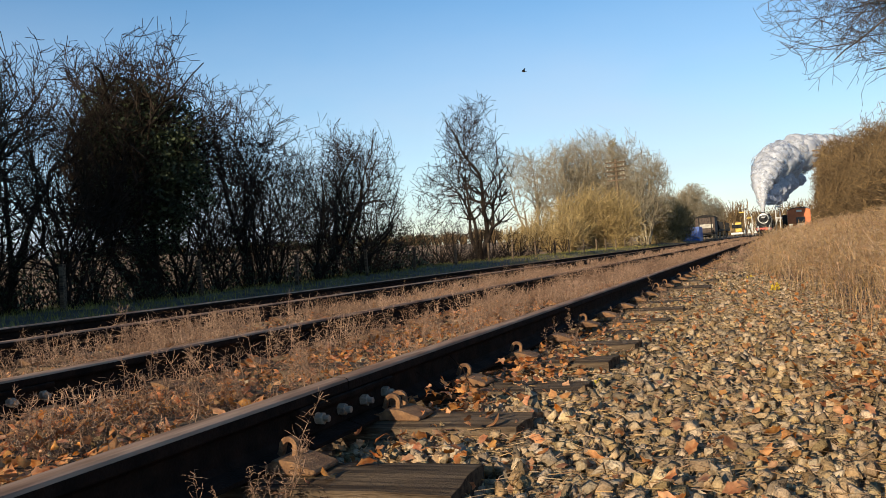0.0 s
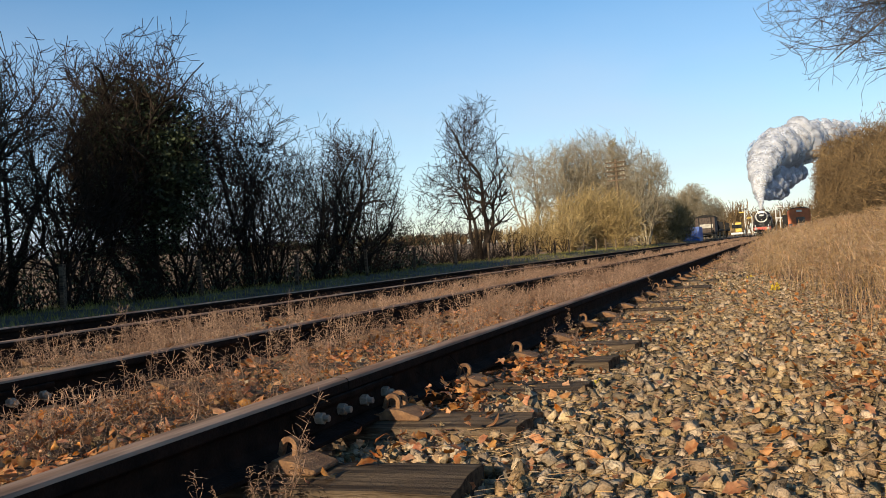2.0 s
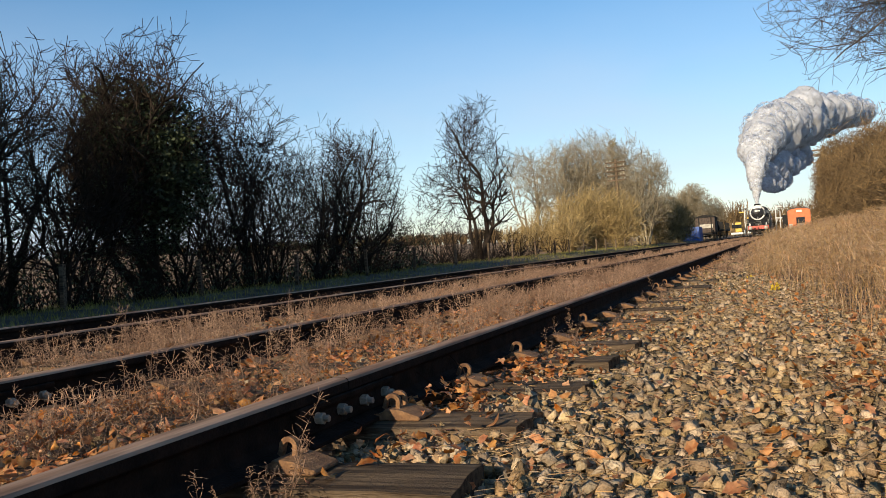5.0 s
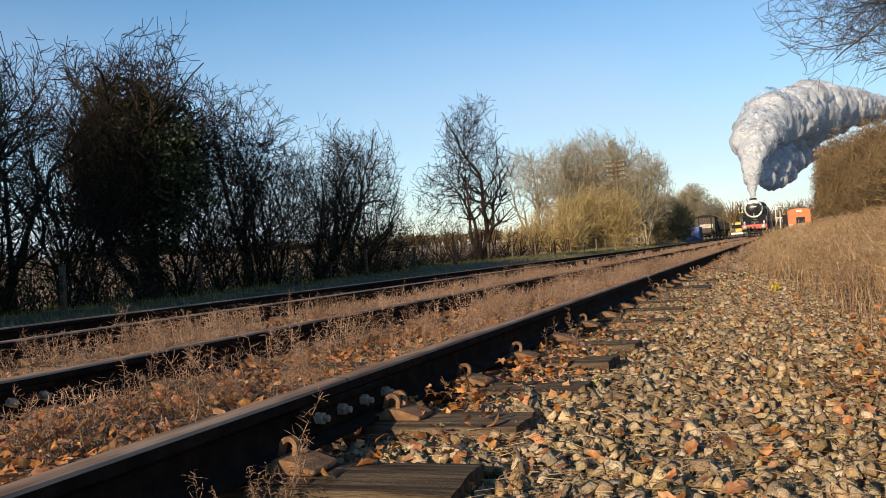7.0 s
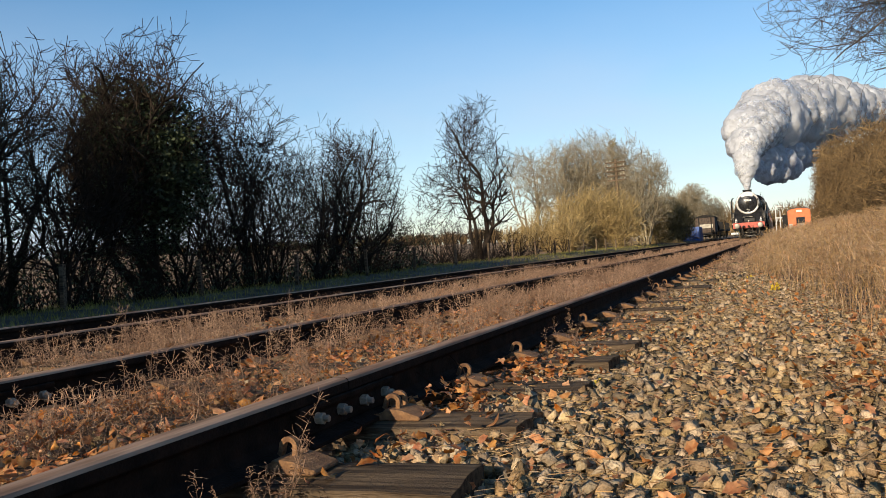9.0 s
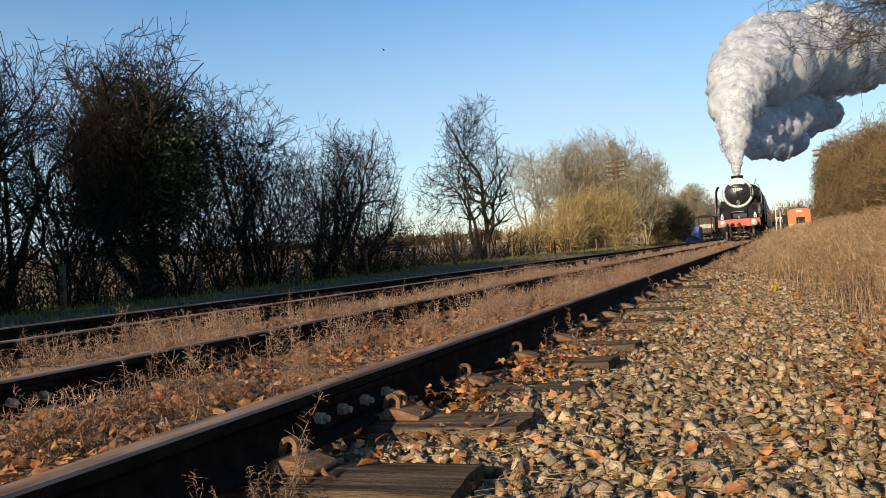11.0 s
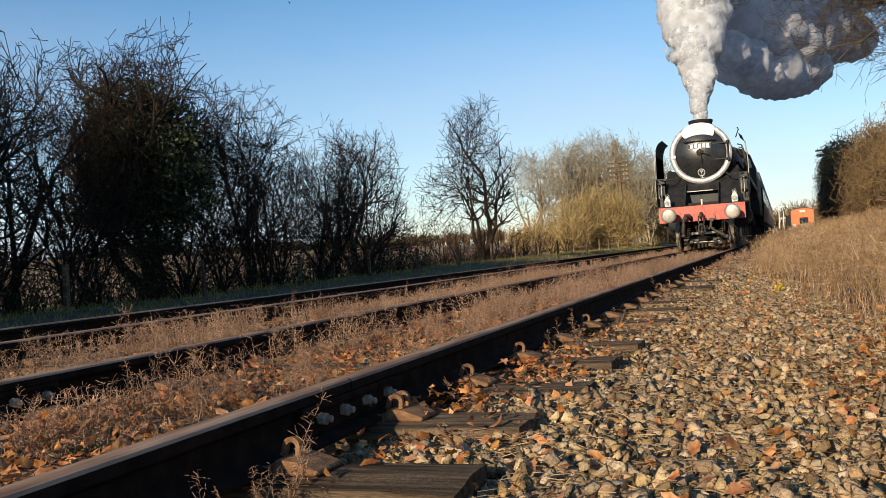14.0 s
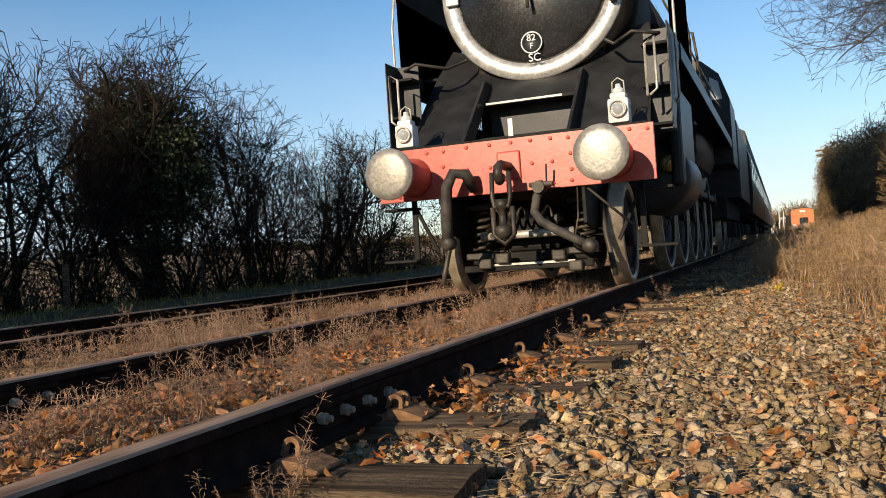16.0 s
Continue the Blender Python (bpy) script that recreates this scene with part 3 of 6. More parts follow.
def weed_mesh(seed, h):
    """A dead weed: a few stalks with short curled side shoots and seed heads."""
    rng = np.random.default_rng(seed)
    segs = []
    for _ in range(rng.integers(2, 5)):
        p = np.array([0, 0, -0.03])
        d = np.array([rng.normal(0, 0.2), rng.normal(0, 0.2), 1.0])
        hh = h * rng.uniform(0.6, 1.05)
        n = 14
        for i in range(n):
            d = d + rng.normal(0, 0.1, 3)
            d /= np.linalg.norm(d)
            q = p + d * hh / n
            segs.append((*p, *q, 0.0017 * (1 - 0.6 * i / n), 0.0017 * (1 - 0.6 * (i + 1) / n)))
            p = q
            if i > 2:
                for _ in range(rng.integers(2, 7)):
                    e = np.array([rng.normal(), rng.normal(), rng.uniform(0.2, 1.2)])
                    e /= np.linalg.norm(e)
                    c = p.copy()
                    ln = hh * rng.uniform(0.05, 0.2) * (1.2 - 0.7 * i / n)
                    curl = rng.normal(0, 0.8, 3)
                    for k in range(6):
                        e = e + curl * 0.42
                        e /= np.linalg.norm(e)
                        g = c + e * ln / 5
                        segs.append((*c, *g, 0.00085, 0.00095 if k < 5 else 0.0006))
                        c = g
    ob = sticks("dry_weed", segs, M["weed"], None, 2)
    return ob


def build_plants():
    rng = np.random.default_rng(11)
    # dead weeds between and beside the rails
    kinds = [weed_mesh(40 + k, h) for k, h in enumerate((0.2, 0.25, 0.31, 0.36, 0.4, 0.28, 0.33, 0.22))]
    spots = []
    for _ in range(330):
        y = 2.0 + 18 * rng.uniform() ** 1.5
        x = rng.choice([rng.uniform(-0.62, 0.55), rng.uniform(-2.45, -0.9), rng.normal(0.2, 0.25)], p=[0.42, 0.4, 0.18])
        if len(spots) > 90 and rng.uniform() < 0.75:      # most stand in clumps
            px, py = spots[int(rng.integers(0, 90))]
            x, y = px + rng.normal(0, 0.1), max(py + rng.normal(0, 0.22), 1.9)
        spots.append((min(x, 0.62), y))
    spots += [(0.93, 1.55), (0.9, 1.72), (0.92, 1.86), (0.98, 1.7), (1.02, 4.5), (0.98, 4.6), (1.0, 4.75), (0.95, 4.35), (1.05, 5.9), (1.1, 6.6), (0.97, 6.2), (1.05, 7.2), (1.0, 7.4), (1.08, 8.0), (1.0, 8.6), (0.99, 9.2), (1.1, 9.9)]
    used = set()
    for k, (x, y) in enumerate(spots[:290] + spots[-17:]):
        s = rng.uniform(0.75, 1.2) * (0.7 if x > 0.8 else 1)
        i = int(rng.integers(0, 8))
        m = pose(x, y, float(ground_z(x, y)), 0, 0, rng.uniform(0, 360)) @ Matrix.Scale(s, 4)
        if i not in used:
            ob, _ = kinds[i], used.add(i)
            ob.matrix_world = m
            tagged(ob, "dead grey-brown curled weed standing in the ballast", "weed", "weeds along the rails")
        else:
            o = kinds[i].copy()
            scene.collection.objects.link(o)
            o.matrix_world = m
    # farther weeds in one mat
    S = []
    for _ in range(4200):
        y = 8 + 110 * rng.uniform() ** 1.9
        x = rng.choice([rng.uniform(-0.68, 0.66), rng.uniform(-2.6, -0.85), rng.uniform(0.9, 1.6)], p=[0.42, 0.48, 0.1])
        if x > 0.8 and y < 12:
            continue
        z = float(ground_z(x, y))
        h = rng.uniform(0.08, 0.26) * (0.75 if y < 20 else 1)
        for _ in range(6):
            d = rng.normal(0, 0.25, 2)
            r = 0.0016 + 0.00006 * y
            mid = (x + d[0] * h * 0.5, y + d[1] * h * 0.5, z + h * 0.55)
            S.append((x, y, z, *mid, r, r))
            for _ in range(3):
                e = rng.normal(0, 0.35, 2)
                S.append((*mid, mid[0] + e[0] * h * 0.5, mid[1] + e[1] * h * 0.5, z + h * rng.uniform(0.7, 1.1), r, r * 0.8))
    tagged(sticks("weed_mat", S, M["weed"], None, 2), "dead brown weeds covering the far trackbed", "weeds", kind="stuff")
    # finer weeds packed between the stalks
    light = []
    for k in range(6):
        q = []
        for _ in range(4):
            p = np.array([rng.normal(0, 0.04), rng.normal(0, 0.04), -0.02])
            d = np.array([rng.normal(0, 0.2), rng.normal(0, 0.2), 1.0])
            for i in range(6):
                d = d + rng.normal(0, 0.13, 3)
                g = p + d / np.linalg.norm(d) * 0.042
                q.append((*p, *g, 0.0013, 0.0012))
                p = g
                for _ in range(3 if i else 0):
                    e, c = np.array([rng.normal(0, 0.8), rng.normal(0, 0.8), rng.uniform(0.2, 1.0)]), p
                    for _ in range(2):
                        g = c + e * 0.012
                        q.append((*c, *g, 0.0009, 0.001))
                        c, e = g, e + rng.normal(0, 0.7, 3)
        light.append(np.array(q))
    S = []
    heads = [(rng.choice([rng.uniform(-0.6, 0.5), rng.uniform(-2.5, -0.95)]), 2.2 + 14 * rng.uniform()) for _ in range(95)]
    for _ in range(1300):
        cx, cy = heads[int(rng.integers(0, 95))]
        x, y = cx + rng.normal(0, 0.14), cy + rng.normal(0, 0.3)
        if y < 2 or -0.85 < x < -0.66 or x > 0.64:
            continue
        a = light[int(rng.integers(0, 6))].copy()
        an, s = rng.uniform(0, 6.28), rng.uniform(0.55, 1.3) * (1.0 if y > 4 else 0.75)
        for j in (0, 3):
            u, v = a[:, j].copy(), a[:, j + 1].copy()
            a[:, j], a[:, j + 1] = x + s * (u * math.cos(an) - v * math.sin(an)), y + s * (u * math.sin(an) + v * math.cos(an))
            a[:, j + 2] = float(ground_z(x, y)) + s * a[:, j + 2]
        S.append(a)
    tagged(sticks("fine_weeds", np.concatenate(S), M["weed"], None, 2), "thin dead weeds filling the trackbed", "weeds", kind="stuff")
    # low dry litter grass between the rails
    n = 9000
    y = 1.5 + 30 * rng.uniform(size=n) ** 1.7
    x = rng.uniform(-2.6, 0.68, n)
    tagged(blades("litter_grass", rng, x, y, rng.uniform(0.03, 0.13, n), 0.0016, M["weed"], 1.1), "short dead grass among the ballast", "grass", kind="stuff")
    # the straw bank
    n = 50000
    y = 2.6 + 60 * rng.uniform(size=n) ** 1.9
    edge = 2.3 - 0.95 * np.clip((y - 6) / 8, 0, 1)
    x = edge + (0.15 + 4.2 * rng.uniform(size=n) ** 1.3) * 1.0
    dens = np.clip((x - edge) / 0.8, 0.05, 1)
    keep = rng.uniform(size=n) < dens
    x, y = x[keep], y[keep]
    h = (0.16 + 0.32 * np.clip((x - 2.3 + 0.95 * np.clip((y - 6) / 8, 0, 1)) / 1.2, 0, 1)) * rng.uniform(0.5, 1.25, len(x))
    tagged(blades("straw_grass", rng, x, y, h, 0.0016, M["straw"], 0.7), "tall dry straw-coloured grass on the bank", "grass", kind="stuff")
    # branching straw stalks through the grass
    S = []
    for _ in range(5400):
        yy = 3.0 + 45 * rng.uniform() ** 1.7
        e0 = 2.3 - 0.95 * min(max((yy - 6) / 8, 0), 1)
        xx = e0 + 0.3 + 3.6 * rng.uniform() ** 1.2
        z = float(ground_z(xx, yy))
        hh = rng.uniform(0.3, 0.62) * min(1, 0.5 + (xx - e0) / 1.2)
        d = rng.normal(0, 0.2, 2)
        p = np.array([xx, yy, z])
        for k in range(5):
            q = p + np.array([d[0], d[1], 1.0]) * hh / 5
            d = d + rng.normal(0, 0.12, 2)
            r = 0.0018 + 0.00006 * yy
            S.append((*p, *q, r, r * 0.8))
            p = q
            if k > 0:
                for _ in range(3):
                    e = rng.normal(0, 0.5, 2)
                    c = (p[0] + e[0] * hh * 0.16, p[1] + e[1] * hh * 0.16, p[2] + hh * rng.uniform(0.04, 0.16))
                    S.append((*p, *c, r * 0.7, r * 0.6))
                    if yy < 14:
                        for _ in range(2):
                            e = e + rng.normal(0, 0.6, 2)
                            S.append((*c, c[0] + e[0] * hh * 0.1, c[1] + e[1] * hh * 0.1, c[2] + hh * rng.uniform(-0.05, 0.09), r * 0.6, r * 0.4))
    tagged(sticks("straw_stalks", S, M["straw"], None, 2), "branching dead stalks standing in the straw grass", "stalks", kind="stuff")
    # shaded verge by the far track
    n = 26000
    y = 5 + 70 * rng.uniform(size=n) ** 1.6
    x = rng.uniform(-9.5, -4.95, n)
    tagged(blades("verge_grass", rng, x, y, rng.uniform(0.05, 0.16, n), 0.004, M["green"], 0.6), "short green grass along the shaded verge", "grass", kind="stuff")


def build_leaves():
    rng = np.random.default_rng(5)
    P = []

    def strew(n, x0, x1, y0, y1, lift, pw=1.0, base=0.025):
        x, y = rng.uniform(x0, x1, n), y0 + (y1 - y0) * rng.uniform(size=n) ** pw
        P.append(np.stack([x, y, ground_z(x, y) + base + lift * rng.uniform(0.0, 1.2, n)], -1))
    strew(330, 0.85, 1.25, 1.7, 6.5, 0.05)
    strew(70, 0.86, 1.1, 2.75, 3.15, 0.1)
    strew(60, 0.86, 1.15, 3.5, 4.0, 0.08)
    strew(800, 0.9, 2.9, 1.2, 7, 0.02)
    strew(260, 1.0, 2.4, 7, 14, 0.045)
    strew(4200, -0.66, 0.66, 1.6, 11, 0.05, 1.6, 0.05)
    strew(2000, -2.5, -0.85, 3.2, 16, 0.05, 1.3, 0.035)
    strew(160, 2.2, 2.9, 2.2, 5.5, 0.08)
    p = np.concatenate(P)
    n = len(p)
    # lobed outline as a fan about the midrib
    ang = np.linspace(0, 2 * math.pi, 15)[:-1]
    rad = np.array([1.0, 0.78, 0.85, 0.58, 0.7, 0.5, 0.5, 0.8, 0.5, 0.5, 0.7, 0.58, 0.85, 0.78])
    out = np.stack([np.cos(ang) * rad, np.sin(ang) * rad * 0.75, np.zeros(14)], -1)
    tpl = np.concatenate([[(0, 0, 0)], out])
    v = np.repeat(tpl[None], n, 0)
    curl = rng.normal(0, 0.55, (n, 1))
    v[:, :, 2] = curl * v[:, :, 1] ** 2 + rng.normal(0, 0.4, (n, 1)) * v[:, :, 0] ** 2 + rng.normal(0, 0.05, (n, 15))
    s = rng.uniform(0.014, 0.036, n)
    e = rng.normal(0, 0.45, (n, 2))
    a = rng.uniform(0, 2 * math.pi, n)
    ca, sa = np.cos(a)[:, None], np.sin(a)[:, None]
    x, y, z = v[:, :, 0], v[:, :, 1], v[:, :, 2]
    z, y = z * np.cos(e[:, :1]) + y * np.sin(e[:, :1]), y * np.cos(e[:, :1]) - z * np.sin(e[:, :1])
    z, x = z * np.cos(e[:, 1:]) + x * np.sin(e[:, 1:]), x * np.cos(e[:, 1:]) - z * np.sin(e[:, 1:])
    v = np.stack([x * ca - y * sa, x * sa + y * ca, z], -1) * s[:, None, None] + p[:, None]
    tri = np.array([(0, i, i % 14 + 1) for i in range(1, 15)])
    f = (tri[None] + 15 * np.arange(n)[:, None, None]).reshape(-1, 3)
    tagged(raw("fallen_leaves", v.reshape(-1, 3), f, M["leaf"]), "curled orange-brown oak leaves lying on the ballast", "leaves", kind="stuff")


def build_litter():
    """Dead straws on the ballast, sprigs with yellow leaves, a bent wire and an old board."""
    rng = np.random.default_rng(19)
    S = []
    for _ in range(5200):
        x, y = rng.uniform(0.85, 2.7), 1.2 + 7 * rng.uniform() ** 1.3
        a, ln = rng.uniform(0, 6.28), rng.uniform(0.03, 0.11)
        p = np.array([x, y, float(ground_z(x, y)) + rng.uniform(0.02, 0.045)])
        for k in range(2):
            q = p + np.array([math.cos(a), math.sin(a), rng.normal(0, 0.14)]) * ln / 2
            S.append((*p, *q, 0.0011, 0.0011))
            p, a = q, a + rng.normal(0, 0.35)
    tagged(sticks("straw_litter", S, M["straw"], None, 2), "loose dead straws scattered over the ballast", "straw", kind="stuff")
    for x, y, s in ((1.72, 11.4, 0.55), (2.02, 9.2, 0.7), (1.36, 3.52, 0.3)):
        t = thing("yellow_sprig", "small sprig with bright yellow leaves", "plant", pose(x, y, float(ground_z(x, y))), "yellow sprigs in the ballast")
        sticks("stem", [(0, 0, 0, 0.01 * s, 0, 0.1 * s, 0.003, 0.002)], M["straw"], t)
        leaf_cloud("leaves", [(0, 0, 0.06 * s), (0.03 * s, 0, 0.1 * s), (-0.04 * s, 0.01, 0.08 * s)], 0.05 * s, 9, 0.03 * s, M["yellow_leaf"], t, 3)
    w = thing("bent_wire", "thin bent wire lying against the rail", "wire")
    part("strand", tube([(0.8, 2.98, -0.06), (0.86, 3.12, -0.17), (0.92, 3.22, -0.17), (0.86, 3.32, -0.1), (0.79, 3.36, -0.05)], 0.0022, 5), M["rail_rust_shade"], w)
    b = thing("edge_board", "old grey timber board on edge beside the path", "board", pose(2.335, 2.42, -0.2, 0, 0, 4))
    part("plank", box((0.05, 0.7, 0.16), (0.02, -0.28, 0.03), 0.008), M["sleeper"], b)


def build_trees():
    G = "bare hedgerow trees"
    bush = "dark bare hawthorn thicket on the shaded verge"
    # thicket of the near hedgerow
    rows = [(-8.2, 7.6, 4.1, 8), (-8.3, 9.0, 4.1, 8), (-8.0, 10.4, 3.8, 8), (-8.4, 11.4, 4.2, 8), (-8.0, 13.2, 3.4, 8), (-8.2, 14.6, 4.1, 8), (-8.0, 15.8, 4.1, 8),
            (-8.3, 16.9, 4.0, 8), (-8.0, 18.2, 3.7, 8), (-8.3, 19.4, 4.1, 8), (-8.1, 20.7, 3.4, 7), (-8.6, 22.4, 3.0, 6)]
    for k, (x, y, h, stems) in enumerate(rows):
        o = dict(THICKET, crown=[(0, 0, h * 0.6, 1.15, 1.25, h * 0.42), (0, 0, h * 0.3, 0.95, 1.0, h * 0.35)])
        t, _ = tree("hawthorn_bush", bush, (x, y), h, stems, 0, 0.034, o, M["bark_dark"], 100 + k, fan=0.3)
        t["group"] = "hawthorn bushes of the hedgerow"
    # ivy-clad tree
    o = dict(HAWTHORN, crown=[(0.1, 0, 2.9, 1.5, 1.5, 1.7), (0.35, 0, 4.6, 0.85, 0.7, 0.75), (-1.0, 0, 4.1, 1.0, 0.9, 0.75), (0.0, 0, 1.2, 1.3, 1.3, 1.2)])
    t, s = tree("ivy_tree", "dark hawthorn tree with ivy over its trunk and crown", (-8.5, 13.0), 5.6, 6, 0, 0.13, o, M["bark_dark"], 7, fan=0.24)
    ir = np.random.default_rng(2)
    lobes = np.array([(0.1, 0.0, 2.9, 1.0), (0.55, -0.1, 2.6, 0.85), (-0.35, 0.0, 3.35, 0.75), (0.6, 0.0, 2.0, 0.7), (-0.3, 0.1, 2.2, 0.9), (0.1, 0.0, 1.4, 0.6), (-0.7, 0.0, 2.7, 0.6)])
    pick = lobes[ir.integers(0, len(lobes), 560)]
    off = ir.normal(0, 1, (560, 3))
    pick = pick[:, :3] + off / np.linalg.norm(off, axis=1, keepdims=True) * pick[:, 3:] * ir.uniform(0.55, 1.0, (560, 1))
    leaf_cloud("ivy", pick, 0.26, 44, 0.042, M["ivy"], t, 4)
    for (x, y, h, st, r, seed, wide) in ((-8.4, 8.2, 4.2, 3, 0.1, 21, 1.5), (-8.9, 10.2, 4.7, 4, 0.09, 22, 1.4), (-8.6, 16.2, 4.5, 5, 0.07, 23, 1.3), (-8.5, 19.3, 4.2, 4, 0.07, 24, 1.2), (-8.8, 21.6, 4.3, 5, 0.1, 25, 1.45)):
        o = dict(HAWTHORN, crown=[(0.15, 0, h * 0.62, wide, wide, h * 0.4), (0, 0, h * 0.3, wide * 0.85, wide * 0.85, h * 0.32)])
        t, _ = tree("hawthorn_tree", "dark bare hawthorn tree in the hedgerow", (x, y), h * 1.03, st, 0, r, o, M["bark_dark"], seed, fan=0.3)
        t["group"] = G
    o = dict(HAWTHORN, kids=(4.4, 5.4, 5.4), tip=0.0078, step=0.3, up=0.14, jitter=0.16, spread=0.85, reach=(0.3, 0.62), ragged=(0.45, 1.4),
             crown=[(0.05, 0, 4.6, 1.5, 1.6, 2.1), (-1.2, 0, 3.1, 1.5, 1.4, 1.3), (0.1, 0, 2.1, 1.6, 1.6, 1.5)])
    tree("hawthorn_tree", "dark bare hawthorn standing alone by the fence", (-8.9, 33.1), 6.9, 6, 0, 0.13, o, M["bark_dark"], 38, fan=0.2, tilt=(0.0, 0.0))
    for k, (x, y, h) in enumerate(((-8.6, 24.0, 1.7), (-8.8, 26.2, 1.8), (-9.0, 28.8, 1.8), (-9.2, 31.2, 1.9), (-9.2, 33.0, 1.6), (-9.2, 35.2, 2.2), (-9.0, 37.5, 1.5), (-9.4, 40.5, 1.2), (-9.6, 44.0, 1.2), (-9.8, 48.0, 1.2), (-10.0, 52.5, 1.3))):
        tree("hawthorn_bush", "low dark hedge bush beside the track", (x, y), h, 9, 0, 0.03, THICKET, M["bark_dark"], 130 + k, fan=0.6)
    # sunlit trees farther along: place, height, stems, crown's half-width
    for k, (x, y, h, st, w) in enumerate(((-14.6, 62.0, 7.6, 5, 2.4), (-15.2, 77.0, 9.9, 6, 3.1), (-12.9, 79.0, 10.7, 6, 3.2), (-10.6, 78.0, 10.4, 6, 3.1), (-8.6, 79.0, 8.6, 6, 2.6), (-13.0, 104.0, 7.6, 6, 3.0),
                                          (-10.2, 150.0, 9.4, 6, 3.4), (-12.6, 152.0, 8.8, 6, 3.2), (-8.0, 156.0, 7.4, 6, 2.6))):
        o = dict(ASH, up=0.06, tip=0.005 + 0.0001 * y, kids=(2.6, 3.4, 3.4), crown=[(0, 0, h * 0.6, w, w, h * 0.41), (0, 0, h * 0.35, w * 0.75, w * 0.75, h * 0.34)])
        t, s = tree("ash_tree", "pale grey-brown bare ash tree in low sun", (x, y), h * 1.05, st, 0, 0.15, o, M["bark_grey"], 200 + k, fan=0.42)
        t["group"] = "sunlit trees beyond the far track"
        if k == 3:
            leaf_cloud("ivy", [(-0.3 + 0.12 * math.sin(3.0 * j), 0, h * 0.5 + 0.14 * j) for j in range(32)], 0.45, 22, 0.075, M["bark_olive"], t, 6)
    for k, (x, y, h, w, tint) in enumerate(((-14.4, 58.0, 2.0, 1.5, "bark_gold"), (-13.0, 60.0, 3.2, 1.9, "bark_gold"), (-11.4, 61.5, 4.3, 2.0, "bark_gold"), (-9.9, 62.5, 4.8, 2.1, "bark_gold"), (-8.4, 63.0, 4.4, 1.9, "bark_gold"), (-11.0, 58.5, 2.6, 1.8, "bark_gold"),
                                            (-8.9, 84.0, 3.6, 1.7, "bark_gold"), (-7.6, 86.0, 4.9, 1.8, "bark_olive"), (-6.9, 90.0, 4.4, 1.6, "bark_olive"), (-9.8, 98.0, 5.0, 1.9, "bark_olive"), (-10.2, 107.0, 4.6, 2.0, "bark_olive"), (-12.0, 128.0, 5.5, 2.4, "bark_olive"))):
        o = dict(WILLOW, jitter=0.17, kids=(3.0, 4.0), tip=0.004 + 0.00012 * y, crown=[(0, 0, h * 0.45, w, w, h * 0.56)])
        t, _ = tree("willow_bush", "golden-brown bare willow bush in low sun" if tint == "bark_gold" else "olive-brown bare bush in low sun", (x, y), h * 1.1, 40, 0, 0.045, o, M[tint], 230 + k, fan=0.75, category="bush")
        t["group"] = "sunlit bushes beyond the far track"
    # hedge on the other side
    for k, (x, y, h) in enumerate(((6.1, 20.0, 2.6), (6.1, 23.0, 2.9), (6.2, 26.0, 3.2), (6.2, 29.0, 3.6), (6.2, 32.5, 4.1), (6.3, 36.0, 4.5), (6.3, 40.0, 4.8), (6.3, 44.5, 5.1), (6.3, 49.5, 5.4), (6.3, 55.0, 5.8), (6.3, 61.0, 6.2), (6.4, 68.0, 6.7), (6.5, 76.0, 7.2),
                                       (7.9, 31.0, 4.4), (8.1, 38.0, 5.0), (8.2, 46.0, 5.8), (8.2, 56.0, 6.6))):
        o = dict(WILLOW, jitter=0.27, up=0.1, kids=(3.2, 4.0, 4.0), levels=4, bend=True, reach=(0.22, 0.42), step=0.26 + 0.002 * y, spread=0.8, tip=0.0042 + 0.00011 * y, ragged=(0.6, 1.3),
                 crown=[(0, 0, h * 0.58, 1.8, 2.4, h * 0.48), (0, 0, h * 0.25, 1.6, 2.2, h * 0.3)])
        t, _ = tree("bramble_hedge", "brown tangled bare hedge in low sun", (x, y), h * 1.08, 36, 0, 0.03, o, M["bark_brown"], 260 + k, fan=0.5, category="hedge")
        t["group"] = "hedge along the bank"
    # oak reaching over from beside the path
    rng = np.random.default_rng(77)
    segs = []
    o = dict(jitter=0.24, up=-0.02, kids=(5.6, 6.0, 6.0), spread=0.75, tip=0.0026, levels=4, bare=(0.15, 0.05, 0.0), step=0.16, floor=1.75, bend=True, crown=[(-0.75, 0, 2.9, 2.9, 3.6, 2.2)])
    grow(segs, rng, (0, 0, -0.3), (0.02, 0, 1), 4.6, 0.2, 3, dict(o, jitter=0.04, crown=None, bend=False, floor=-1))
    axis = np.array([s[:3] for s in segs])
